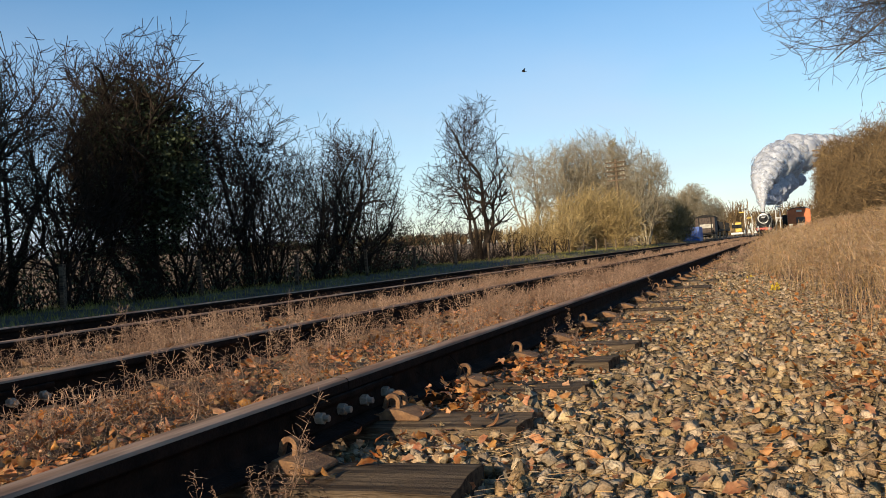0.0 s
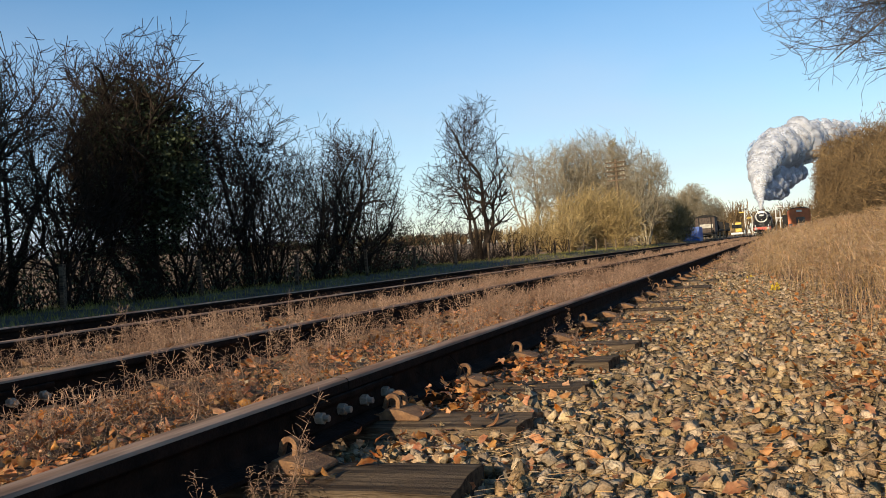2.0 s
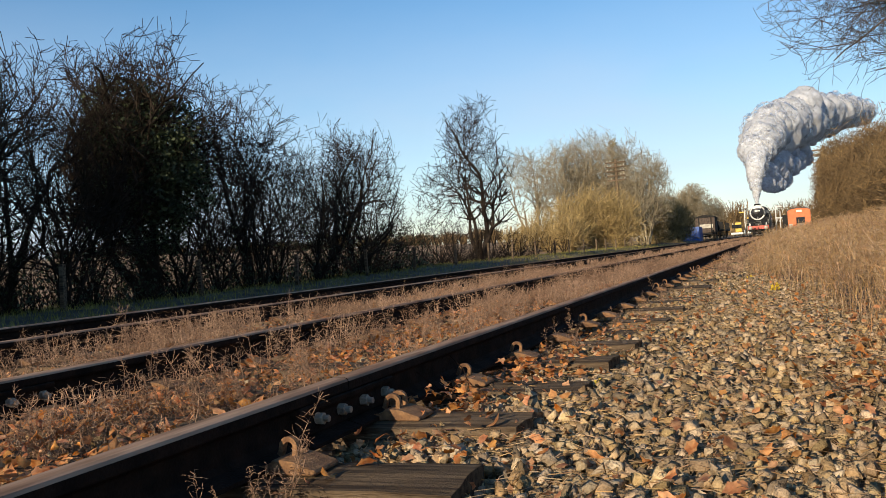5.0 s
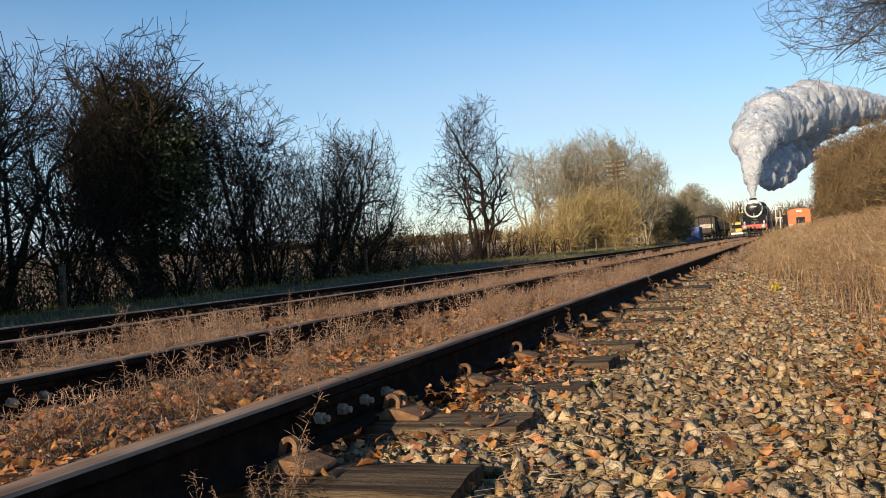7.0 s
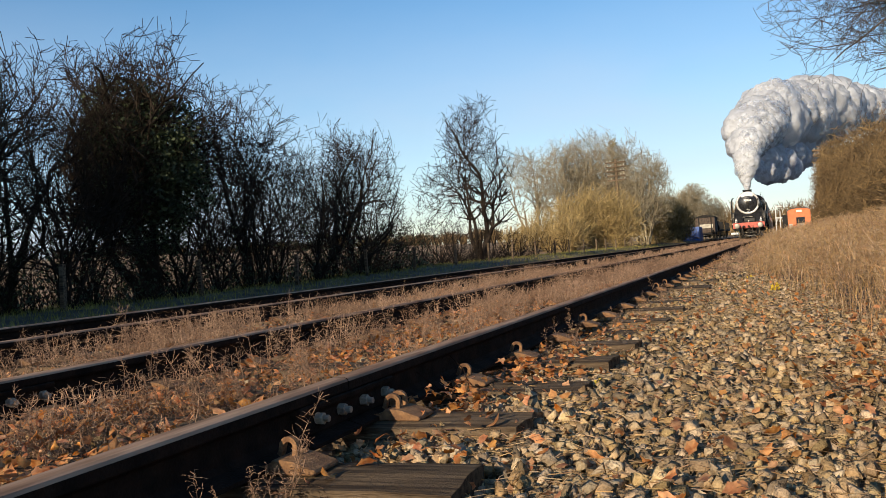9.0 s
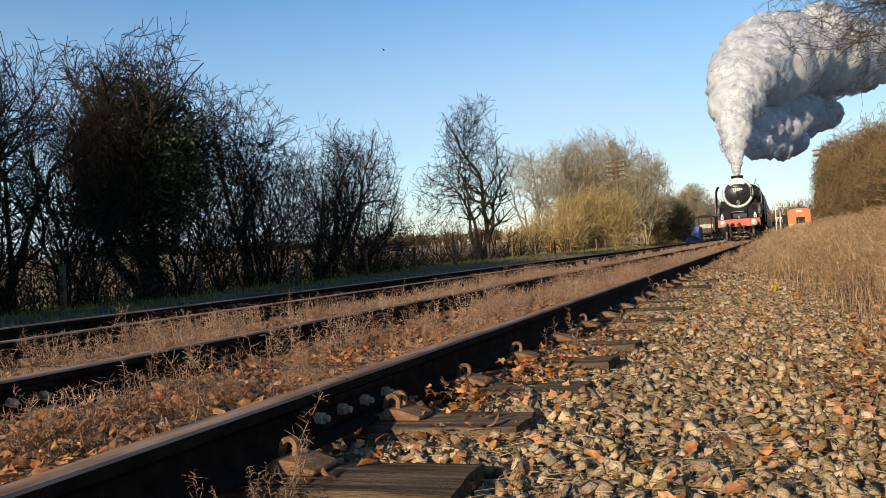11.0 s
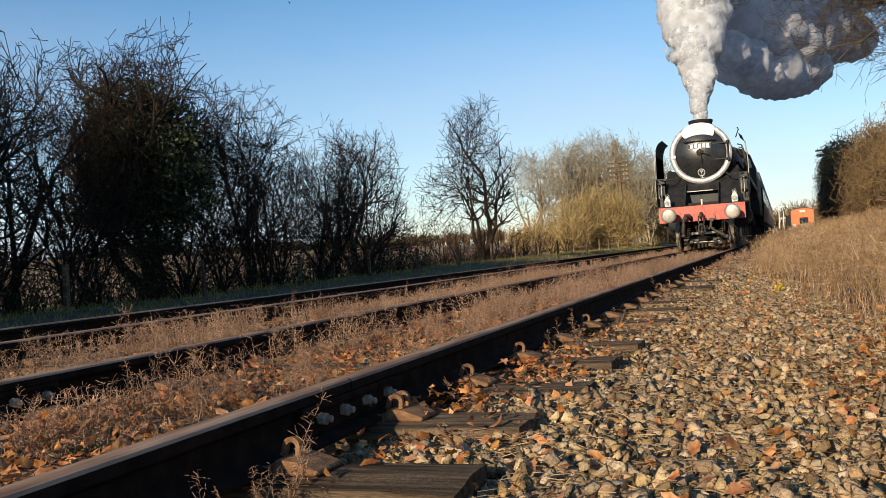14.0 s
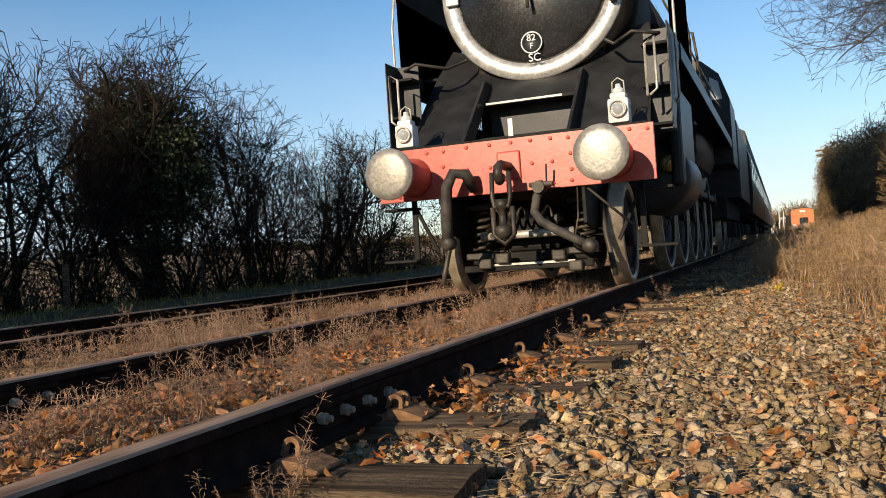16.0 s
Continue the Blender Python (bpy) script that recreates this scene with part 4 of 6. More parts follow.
    for z, d, ln in ((2.5, (-0.97, 0.0, 0.06), 2.5), (2.75, (-0.95, -0.25, 0.12), 2.3), (2.3, (-0.9, 0.3, -0.08), 2.3), (2.9, (-0.9, 0.2, 0.3), 2.4), (3.2, (-0.85, -0.1, 0.4), 2.3), (2.1, (-0.9, -0.2, -0.1), 1.8),
                     (3.4, (-0.7, 0.3, 0.6), 2.2), (2.6, (0.8, 0.2, 0.4), 2.2), (3.3, (0.7, -0.4, 0.6), 2.2), (3.8, (-0.3, 0.3, 0.9), 2.0), (2.4, (-0.9, 0.5, 0.1), 2.5), (2.8, (-0.85, -0.5, 0.05), 2.4), (2.6, (-0.95, 0.15, 0.25), 2.6), (3.1, (-0.95, 0.05, 0.1), 2.6), (1.9, (-0.8, 0.3, -0.05), 1.6)):
        foot = axis[np.argmin(np.abs(axis[:, 2] - z))]
        for _ in range(2):
            grow(segs, rng, foot, np.array(d) + rng.normal(0, 0.13, 3), ln * rng.uniform(1.0, 1.3), 0.034, 0, o)
    s = np.array(segs)
    t = thing("oak_tree", "bare oak tree reaching over the bank", "tree", pose(5.0, 11.0, 0.05))
    sticks("trunk", s[s[:, 6] > 0.03], M["bark_oak"], t, 6)
    sticks("crown", s[s[:, 6] <= 0.03], M["bark_oak"], t, 3)
    # unseen hedgerow added behind the camera, tall and coarse, to shade the visible hedge
    for k, (x, y, h) in enumerate(((-8.6, 4.6, 3.6), (-9.0, 2.2, 4.4), (-9.4, -1.0, 5.6), (-9.6, -4, 6.4), (-10.2, -8, 7.0), (-11.0, -12, 7.4), (-11.6, -17, 7.8), (-12.4, -22, 8.0), (-11.4, -5.0, 6.6))):
        tree("hawthorn_bush", bush, (x, y), h, 14, 0, 0.07, dict(THICKET, kids=(2.6, 2.6), tip=0.022, step=0.4), M["bark_dark"], 160 + k, fan=0.35)
    # tangled undergrowth at the hedge's foot
    rng = np.random.default_rng(15)
    S = []
    for _ in range(3900):
        y = 6 + 34 * rng.uniform() ** 1.3
        x = -7.75 - rng.uniform(0, 1.9) - (0.5 if y > 24 else 0)
        top = 2.1 if y < 24 else 0.9
        p = np.array([x, y, float(ground_z(x, y))])
        d = np.array([rng.normal(0, 0.5), rng.normal(0, 0.5), 1.0])
        ln = top * rng.uniform(0.3, 1.0)
        r = rng.uniform(0.003, 0.008)
        for k in range(5):
            q = p + d / np.linalg.norm(d) * ln / 5
            S.append((*p, *q, r, r * 0.85))
            p, r = q, r * 0.85
            d = d + rng.normal(0, 0.3, 3) + np.array([0, 0, -0.12])
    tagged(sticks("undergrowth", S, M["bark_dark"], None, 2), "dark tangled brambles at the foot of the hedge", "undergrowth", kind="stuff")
    n = 8000
    y = 6 + 20 * rng.uniform(size=n)
    c = np.stack([-7.9 - rng.uniform(0, 1.6, n), y, ground_z(-8.0, y) + 0.1 + 1.3 * rng.uniform(size=n) ** 1.8], -1)
    tagged(leaf_cloud("bramble_leaves", c, 0.1, 1, 0.045, M["ivy"], None, 16), "dark bramble and ivy leaves under the hedge", "undergrowth", kind="stuff")


build_ground()
for args in (("railway_track", 0.0, "rusty flat-bottom track on timber sleepers", True), ("railway_track", -3.42, "rusty second track on timber sleepers", False)):
    build_track(*args)
build_trees()
build_plants()
build_leaves()
build_ballast()
build_litter()


# ---- locomotive ----
START, SPEED = 160.12, 9.6      # metres to the buffer faces at the start, metres a second towards the camera


def rivet_mesh(r=0.017):
    bm = bmesh.new()
    lathe([(-0.002, r), (-0.006, r * 0.95), (-0.013, r * 0.6), (-0.015, 0.002)], axis="y", seg=8, bm=bm)
    bmesh.ops.recalc_face_normals(bm, faces=bm.faces)
    me = bpy.data.meshes.new("rivet")
    bm.to_mesh(me)
    bm.free()
    return me


def stud(me, name, parent, at, material):
    ob = new(name, me)
    if not me.materials:
        me.materials.append(material)
    ob.parent = parent
    ob.matrix_local = pose(*at)
    return ob


def wheelset(name, parent, y, radius, gauge_half, spokes, crank, boss=0.13, spread=0.135):
    """Two wheels on an axle, centred on its axle so that it can roll."""
    ob = new(name)
    ob.parent = parent
    ob.matrix_local = pose(0, y, radius)
    bm = lathe([(-gauge_half, 0.085), (gauge_half, 0.085)], axis="x", seg=14)
    for s in (-1, 1):
        c = s * gauge_half
        lathe([(c - 0.09, boss), (c + 0.09, boss)], axis="x", seg=16, bm=bm)
        ring = [(c - 0.055, radius - 0.06), (c + 0.055, radius - 0.06), (c + 0.055, radius - 0.13), (c - 0.055, radius - 0.13), (c - 0.055, radius - 0.06)]
        lathe(ring, axis="x", seg=40, bm=bm, cap=False)
        if spokes:
            for k in range(spokes):
                a = 2 * math.pi * k / spokes
                put(bm, (0.05, 0.055, radius - 0.1 - boss * 0.5), (0, 0, 0), 0.0,
                    Matrix.Translation((c, 0, 0)) @ Matrix.Rotation(a, 4, "X") @ Matrix.Translation((0, 0, (radius - 0.1 + boss * 0.5) / 2)))
        else:
            lathe([(c - 0.025, radius - 0.1), (c + 0.025, radius - 0.1)], axis="x", seg=40, bm=bm)
        if crank:
            put(bm, (0.06, radius * 0.9, radius * 0.3), (c, 0, -radius * 0.62), 0.02)
            lathe([(c, 0.09), (c + s * 0.2, 0.08)], (0, 0, crank), "x", 14, bm)
    part("wheel_centre", bm, M["matt_black"], ob, smooth=35)
    for s in (-1, 1):
        c = s * gauge_half
        prof = [(c - s * 0.07, radius - 0.065), (c - s * 0.07, radius + 0.028), (c - s * 0.04, radius + 0.028), (c - s * 0.032, radius), (c + s * 0.065, radius - 0.004), (c + s * 0.068, radius - 0.065), (c - s * 0.07, radius - 0.065)]
        part("tyre", lathe(prof, axis="x", seg=48, cap=False), M["tyre"], ob, "bright worn steel tyre", smooth=30)
    return ob


def lamp(parent, x):
    m = part("lamp", put(box((0.17, 0.15, 0.2), (x, 0.62, 1.42), 0.02), (0.13, 0.12, 0.05), (x, 0.62, 1.54), 0.015), M["white"], parent, "white oil headlamp with a round lens", 40)
    bm = lathe([(1.56, 0.05), (1.6, 0.045), (1.61, 0.025), (1.64, 0.02)], (x, 0.62, 0), "z", 12)
    part("lamp_top", bm, M["white"], m, smooth=40)
    part("lens", lathe([(0.0, 0.058), (-0.02, 0.055), (-0.032, 0.035), (-0.036, 0.004)], (x, 0.545, 1.43), "y", 20), M["glass"], m, smooth=50)
    part("lens_rim", lathe([(0, 0.07), (-0.03, 0.07), (-0.03, 0.057), (0, 0.057)], (x, 0.545, 1.43), "y", 20, cap=False), M["steel"], m, smooth=30)
    part("lamp_handle", tube([(x - 0.05, 0.62, 1.57), (x - 0.045, 0.62, 1.66), (x, 0.62, 1.69), (x + 0.045, 0.62, 1.66), (x + 0.05, 0.62, 1.57)], 0.007, 6), M["steel"], m, smooth=40)


def spring(parent, x, y, z0, z1, r=0.085):
    n = 66
    pts = [(x + r * math.cos(a), y + r * math.sin(a), z0 + (z1 - z0) * i / n) for i, a in enumerate(np.linspace(0, 6.2 * 2 * math.pi, n + 1))]
    part("coil_spring", tube(pts, 0.017, 6), M["oily"], parent, "oily grey coil spring", 60)


def text(body, size, at, parent, material):
    cu = bpy.data.curves.new("lettering", "FONT")
    cu.body, cu.size, cu.extrude, cu.align_x, cu.align_y = body, size, 0.006, "CENTER", "CENTER"
    cu.materials.append(material)
    tmp = new("lettering", cu)
    me = bpy.data.meshes.new_from_object(tmp.evaluated_get(bpy.context.evaluated_depsgraph_get()))
    bpy.data.objects.remove(tmp)
    ob = new("lettering", me)
    ob.parent = parent
    ob.matrix_local = pose(*at, 90, 0, 0)
    return ob


def facing(x, y, z):
    """Outline (u, v) upright in x and z, its depth backwards along y."""
    return Matrix(((1, 0, 0, x), (0, 0, 1, y), (0, 1, 0, z), (0, 0, 0, 1)))


def sideways(x, s=1):
    """Outline (u, v) in y and z, its depth along x."""
    return Matrix(((0, 0, s, x), (1, 0, 0, 0), (0, 1, 0, 0), (0, 0, 0, 1)))


def sheet(name, outline, depth, place, material, parent, label="", bevel=0.004):
    bm = prism(outline, depth, place)
    if bevel:
        bmesh.ops.bevel(bm, geom=list(bm.edges), offset=bevel, segments=1, affect="EDGES")
    bmesh.ops.recalc_face_normals(bm, faces=bm.faces)
    return part(name, bm, material, parent, label)


SLOPE = Matrix(((1, 0, 0, 0), (0, 1.08, 1, 0.95 - 1.08 * 1.3), (0, 1, 0, 0), (0, 0, 0, 1)))   # plates leaning back under the smokebox
ROLLING = []   # (part, radius, phase, y)
RODS = []


def build_locomotive():
    L = thing("steam_locomotive", "black heavy steam locomotive with a red buffer beam", "locomotive", pose(0, START, 0))
    rv, rb = rivet_mesh(), rivet_mesh(0.012)
    # front
    beam = sheet("buffer_beam", [(-1.195, 0.85), (1.195, 0.85), (1.195, 1.3), (-1.195, 1.3)], 0.03, facing(0, 0.55, 0), M["red"], L, "red riveted buffer beam")
    rr = random.Random(4)
    for x in (-1.14, -1.0, -0.72, -0.58, -0.36, -0.17, 0.02, 0.2, 0.36, 0.52, 0.7, 1.0, 1.14):
        for z in ((1.25,) if abs(x) > 1.05 else (1.25, 1.12, 0.99, 0.9) if abs(x) in (0.58, 0.52, 0.72, 0.7) else (1.26, 1.07, 0.89)):
            if abs(x - 0.02) < 0.1 and z < 1.2:
                continue
            stud(rv, "rivet", beam, (x + rr.uniform(-0.01, 0.01), 0.55, z), M["red"])
    for s in (-1, 1):
        b = part("buffer", lathe([(0.55, 0.17), (0.5, 0.16), (0.46, 0.145), (0.16, 0.125), (0.15, 0.09), (0.04, 0.08)], (s * 0.865, 0, 1.05), "y", 28), M["red"], L, "red buffer stock with a bright steel head", 40)
        part("buffer_head", lathe([(0.06, 0.09), (0.05, 0.2), (0.035, 0.212), (0.02, 0.208), (0.006, 0.15), (0.0, 0.002)], (s * 0.865, 0, 1.05), "y", 40), M["buffer"], b, "greasy bright steel buffer head", 40)
        lamp(L, s * 0.93)
        sheet("front_panel", [(0.47 * s, 1.3), (1.12 * s, 1.3), (1.1 * s, 1.62), (1.08 * s, 2.14), (1.02 * s, 2.5), (0.47 * s, 2.3)], 0.02, SLOPE, M["black"], L)
        sheet("gusset", [(0.72, 1.31), (1.0, 1.31), (1.68, 1.99), (1.5, 1.99)], 0.03, sideways(s * 0.47 - 0.015), M["black"], L)
        for z in (1.5, 1.75, 2.1):
            stud(rb, "panel_rivet", L, (s * 0.98, 0.95 + 1.08 * (z - 1.3), z), M["black"])
        for dx in (-0.05, 0.05):
            for z in (2.1, 2.16):
                stud(rb, "panel_rivet", L, (s * 0.56 + dx, 0.95 + 1.08 * (z - 1.3), z), M["black"])
        # steps up to the running plate
        sheet("step_side", [(1.05, 1.3), (1.2, 1.3), (2.0, 2.1), (2.0, 2.2), (1.05, 2.2)], 0.012, sideways(s * 1.29), M["black"], L)
        for k, z in enumerate((1.34, 1.68, 2.04)):
            part("step_tread", box((0.24, 0.2, 0.025), (s * 1.18, 1.14 + 0.05 * k, z), 0.005), M["matt_black"], L)
        sheet("step_back", [(1.06 * s, 1.3), (1.3 * s, 1.3), (1.3 * s, 2.2), (1.06 * s, 2.2)], 0.012, facing(0, 1.32, 0), M["black"], L)
        # smoke deflector, bent inwards along its top
        out = [(1.285, 1.95), (1.285, 2.9), (1.26, 3.12), (1.2, 3.28), (1.1, 3.38)]
        bm = bmesh.new()
        rows = []
        for y0, cut in ((1.42, 0.0), (1.5, 0.0), (3.3, 0.0)):
            rows.append([bm.verts.new((s * x, y0 + (0.28 if (i == 4 and y0 < 2) else 0.1 if (i == 3 and y0 < 2) else 0), z)) for i, (x, z) in enumerate(out)])
        for p, q in zip(rows, rows[1:]):
            for i in range(4):
                bm.faces.new((p[i], p[i + 1], q[i + 1], q[i]))
        bmesh.ops.solidify(bm, geom=list(bm.faces), thickness=0.014)
        bmesh.ops.recalc_face_normals(bm, faces=bm.faces)
        d = part("smoke_deflector", bm, M["black"], L, "black curved smoke deflector plate")
        part("handrail", tube([(s * 1.3, 1.4, 1.55), (s * 1.33, 1.38, 1.6), (s * 1.33, 1.38, 2.6), (s * 1.28, 1.42, 3.1)], 0.013, 8), M["steel"], L, "slim bright handrail", 50)
        part("handrail", tube([(s * 1.12, 0.98, 1.56), (s * 1.12, 0.93, 1.58), (s * 1.12, 0.93, 2.0), (s * 1.2, 0.93, 2.05), (s * 1.2, 0.93, 1.62), (s * 1.14, 0.93, 1.57)], 0.012, 8), M["steel"], L, "looped bright handrail", 50)
        part("conduit", tube([(s * 1.27, 1.4, 2.16), (s * 1.0, 1.1, 2.16), (s * 0.8, 1.4, 2.14), (s * 0.68, 1.66, 2.25)], 0.016, 8), M["oily"], L, smooth=50)
        sheet("frame_plate", [(0.58, 0.55), (0.9, 0.5), (2.6, 0.95), (4.0, 0.75), (13.2, 0.75), (13.2, 1.4), (0.58, 1.3)], 0.03, sideways(s * 0.6 - 0.015), M["matt_black"], L)
        # running plate and valance
        part("running_plate", box((0.36, 9.6, 0.03), (s * 1.13, 6.8, 2.18), 0.006), M["matt_black"], L)
        part("valance", box((0.02, 9.6, 0.16), (s * 1.305, 6.8, 2.12), 0.004), M["black"], L)
        part("boiler_handrail", tube([(s * 1.0, 3.4, 3.08), (s * 1.03, 7, 3.08), (s * 1.08, 11.2, 3.02)], 0.016, 8), M["steel"], L, smooth=50)
        # cylinder with covers
        c = part("cylinder", lathe([(2.25, 0.24), (2.28, 0.33), (2.36, 0.36), (3.5, 0.36), (3.6, 0.25)], (s * 0.95, 0, 0.98), "y", 28), M["black"], L, "black cylinder with a domed cover", 35)
        lathe_v = lathe([(2.1, 0.14), (2.18, 0.2), (3.6, 0.2), (3.68, 0.1)], (s * 0.98, 0, 1.52), "y", 20)
        part("valve_chest", lathe_v, M["black"], c, smooth=35)
        part("cylinder_casing", box((0.12, 1.3, 0.95), (s * 1.2, 2.75, 1.35), 0.04), M["black"], c)
        # brass cap added for the yellow glint of oil on the cylinder front
        part("oil_cup", lathe([(2.16, 0.06), (2.2, 0.1), (2.27, 0.08)], (s * 1.12, 0, 1.1), "y", 14), M["brass"], c, "small brass cap standing for a yellow oil glint", 40)
        # hanging front steps
        part("foot_step", put(put(put(box((0.05, 0.03, 0.62), (s * 1.02, 0.9, 0.6), 0.006), (0.32, 0.18, 0.025), (s * 1.14, 0.86, 0.33), 0.005), (0.3, 0.16, 0.025), (s * 1.13, 0.88, 0.8), 0.005), (0.03, 0.03, 0.5), (s * 0.92, 0.9, 0.62), 0.004, Matrix.Rotation(radians(26 * s), 4, "Y")), M["matt_black"], L, "hanging black footstep")
        part("guard_iron", tube([(s * 0.66, 0.98, 0.72), (s * 0.7, 0.9, 0.45), (s * 0.75, 0.86, 0.22), (s * 0.77, 0.84, 0.1)], 0.025, 6), M["oily"], L, "bent iron rail guard", 40)
        spring(L, s * 0.47, 1.15, 0.36, 0.74)
        part("spring_cap", box((0.24, 0.24, 0.05), (s * 0.47, 1.15, 0.77), 0.01), M["oily"], L)
        part("spring_seat", box((0.26, 0.26, 0.06), (s * 0.47, 1.15, 0.33), 0.012), M["oily"], L)
        # coupling rod
        rod = new("coupling_rod")
        rod.parent = L
        rod.matrix_local = pose(s * 0.93, 0, 0)
        bm = box((0.04, 6.6, 0.1), (0, 7.8, 0.762), 0.01)
        for k in range(5):
            lathe([(-0.04, 0.11), (0.04, 0.11)], (0, 4.5 + 1.65 * k, 0.762), "x", 18, bm)
        part("rod_bar", bm, M["oily"], rod, "oily steel rod", 40)
        RODS.append((rod, s))
    sheet("front_panel", [(-0.47, 1.76), (0.47, 1.76), (0.47, 2.3), (-0.47, 2.3)], 0.02, SLOPE, M["black"], L)
    sheet("recess_back", [(-0.47, 1.3), (0.47, 1.3), (0.47, 1.76), (-0.47, 1.76)], 0.02, facing(0, 1.66, 0), M["black"], L)
    part("recess_step", box((0.94, 0.32, 0.03), (0, 1.56, 1.75), 0.004), M["matt_black"], L)
    part("tread_edge", box((0.74, 0.03, 0.022), (-0.07, 1.41, 1.752), 0.004), M["steel"], L, "bright worn step edge")
    part("front_platform", box((2.3, 0.5, 0.02), (0, 0.8, 1.305), 0.003), M["matt_black"], L)
    part("lamp_iron", box((0.045, 0.012, 0.16), (0.02, 0.6, 1.39), 0.004), M["steel"], L)
    # smokebox
    part("smokebox", lathe([(1.72, 0.84), (1.72, 0.885), (3.5, 0.885), (3.5, 0.86)], (0, 0, 2.88), "y", 72), M["matt_black"], L, smooth=35)
    part("saddle", box((1.3, 1.5, 0.9), (0, 2.6, 1.8), 0.05), M["matt_black"], L)
    part("smokebox_ring", lathe([(1.735, 0.9), (1.7, 0.905), (1.68, 0.89), (1.67, 0.75), (1.7, 0.735), (1.735, 0.73)], (0, 0, 2.88), "y", 96, cap=False), M["ring"], L, "burnished steel smokebox front ring", 50)
    prof = [(1.73, 0.745), (1.665, 0.73)] + [(1.52 + 0.14 * (r / 0.72) ** 2, r) for r in (0.7, 0.6, 0.5, 0.4, 0.3, 0.2, 0.1, 0.004)]
    door = part("smokebox_door", lathe(prof, (0, 0, 2.88), "y", 96), M["door_gloss"], L, "dished black smokebox door", 35)
    part("door_boss", lathe([(1.54, 0.105), (1.49, 0.1), (1.48, 0.05), (1.42, 0.035), (1.41, 0.01)], (0, 0, 2.9), "y", 24), M["oily"], door, smooth=40)
    part("door_handle", tube([(0, 1.45, 2.9), (0.02, 1.43, 2.76), (0.03, 1.42, 2.6)], 0.02, 8, taper=0.8), M["oily"], door, smooth=50)
    part("door_handle", tube([(0, 1.43, 2.9), (0.15, 1.42, 2.85), (0.29, 1.41, 2.8)], 0.017, 8, taper=0.8), M["oily"], door, smooth=50)
    for z, x0 in ((3.13, 0.3), (2.66, 0.22)):
        part("hinge_strap", box((0.76 - x0, 0.03, 0.045), ((0.76 + x0) / 2, 1.6, z), 0.008, Matrix.Rotation(radians(5), 4, "Z")), M["black"], door)
    part("hinge_post", lathe([(2.58, 0.03), (2.6, 0.05), (2.68, 0.05), (2.69, 0.025), (3.08, 0.025), (3.09, 0.05), (3.18, 0.05), (3.2, 0.03)], (0.79, 1.62, 0), "z", 14), M["black"], door, smooth=40)
    part("door_lug", box((0.13, 0.05, 0.09), (-0.78, 1.64, 2.84), 0.01), M["white"], door, "white door lug")
    bar = part("handrail", tube([(-0.47, 1.5, 3.24), (0.5, 1.5, 3.24)], 0.016, 8), M["black"], door, smooth=50)
    for x in (-0.4, 0.42):
        part("handrail_knob", lathe([(1.48, 0.01), (1.49, 0.032), (1.53, 0.032), (1.6, 0.018)], (x, 0, 3.24), "y", 12), M["black"], bar, smooth=50)
    plate = sheet("number_plate", [(-0.33, 3.01), (0.33, 3.01), (0.33, 3.18), (-0.33, 3.18)], 0.02, facing(0, 1.52, 0), M["black"], door, "cast plate with pale raised characters")
    for k in range(5):
        sheet("character_bar", [(-0.27 + 0.115 * k, 3.035), (-0.18 + 0.115 * k, 3.035), (-0.18 + 0.115 * k, 3.155), (-0.27 + 0.115 * k, 3.155)], 0.012, facing(0, 1.51, 0), M["white"], plate, bevel=0.003)
    for z0, z1 in ((3.015, 3.023), (3.167, 3.175)):
        sheet("plate_border", [(-0.325, z0), (0.325, z0), (0.325, z1), (-0.325, z1)], 0.012, facing(0, 1.512, 0), M["white"], plate, bevel=0)
    # shed plate
    sp = part("shed_plate", lathe([(1.61, 0.105), (1.585, 0.105), (1.583, 0.09), (1.588, 0.085)], (0.0, 0, 2.31), "y", 32), M["black"], door, "small oval cast plate with white lettering", 40)
    part("oval_rim", lathe([(1.584, 0.105), (1.578, 0.104), (1.578, 0.093), (1.584, 0.092)], (0.0, 0, 2.31), "y", 32, cap=False), M["white"], sp, smooth=40)
    text("82", 0.09, (0.0, 1.578, 2.352), sp, M["white"])
    text("F", 0.075, (0.0, 1.578, 2.275), sp, M["white"])
    text("SC", 0.105, (0.02, 1.59, 2.165), sp, M["white"])
    # headboard on the ring's top
    outl = [(-0.46, 3.62)] + arc(0, 2.88, 0.91, 112, 66, 10) + [(0.43, 3.64), (0.45, 3.5), (0.4, 3.36)] + arc(0.0, 2.5, 0.94, 68, 113, 8) + [(-0.42, 3.36), (-0.5, 3.46)]
    hb = sheet("headboard", outl, 0.02, facing(0, 1.6, 0), M["white"], L, "curved white train headboard")
    sheet("faded_mark", [(-0.12, 3.56), (0.06, 3.57), (0.07, 3.66), (-0.11, 3.66)], 0.008, facing(0, 1.593, 0), M["cream"], hb, bevel=0)
    # chimney, dome, boiler
    part("chimney", lathe([(3.7, 0.42), (3.76, 0.36), (3.86, 0.33), (3.9, 0.36), (3.96, 0.37), (3.98, 0.34), (3.98, 0.27), (3.8, 0.25)], (0, 2.6, 0), "z", 36, cap=False), M["matt_black"], L, smooth=40)
    part("boiler", lathe([(3.5, 0.87), (8.2, 0.93), (8.25, 0.95), (11.3, 0.97)], (0, 0, 2.88), "y", 56), M["black"], L, smooth=35)
    part("firebox", box((1.98, 3.2, 1.7), (0, 9.7, 2.3), 0.3), M["black"], L, smooth=40)
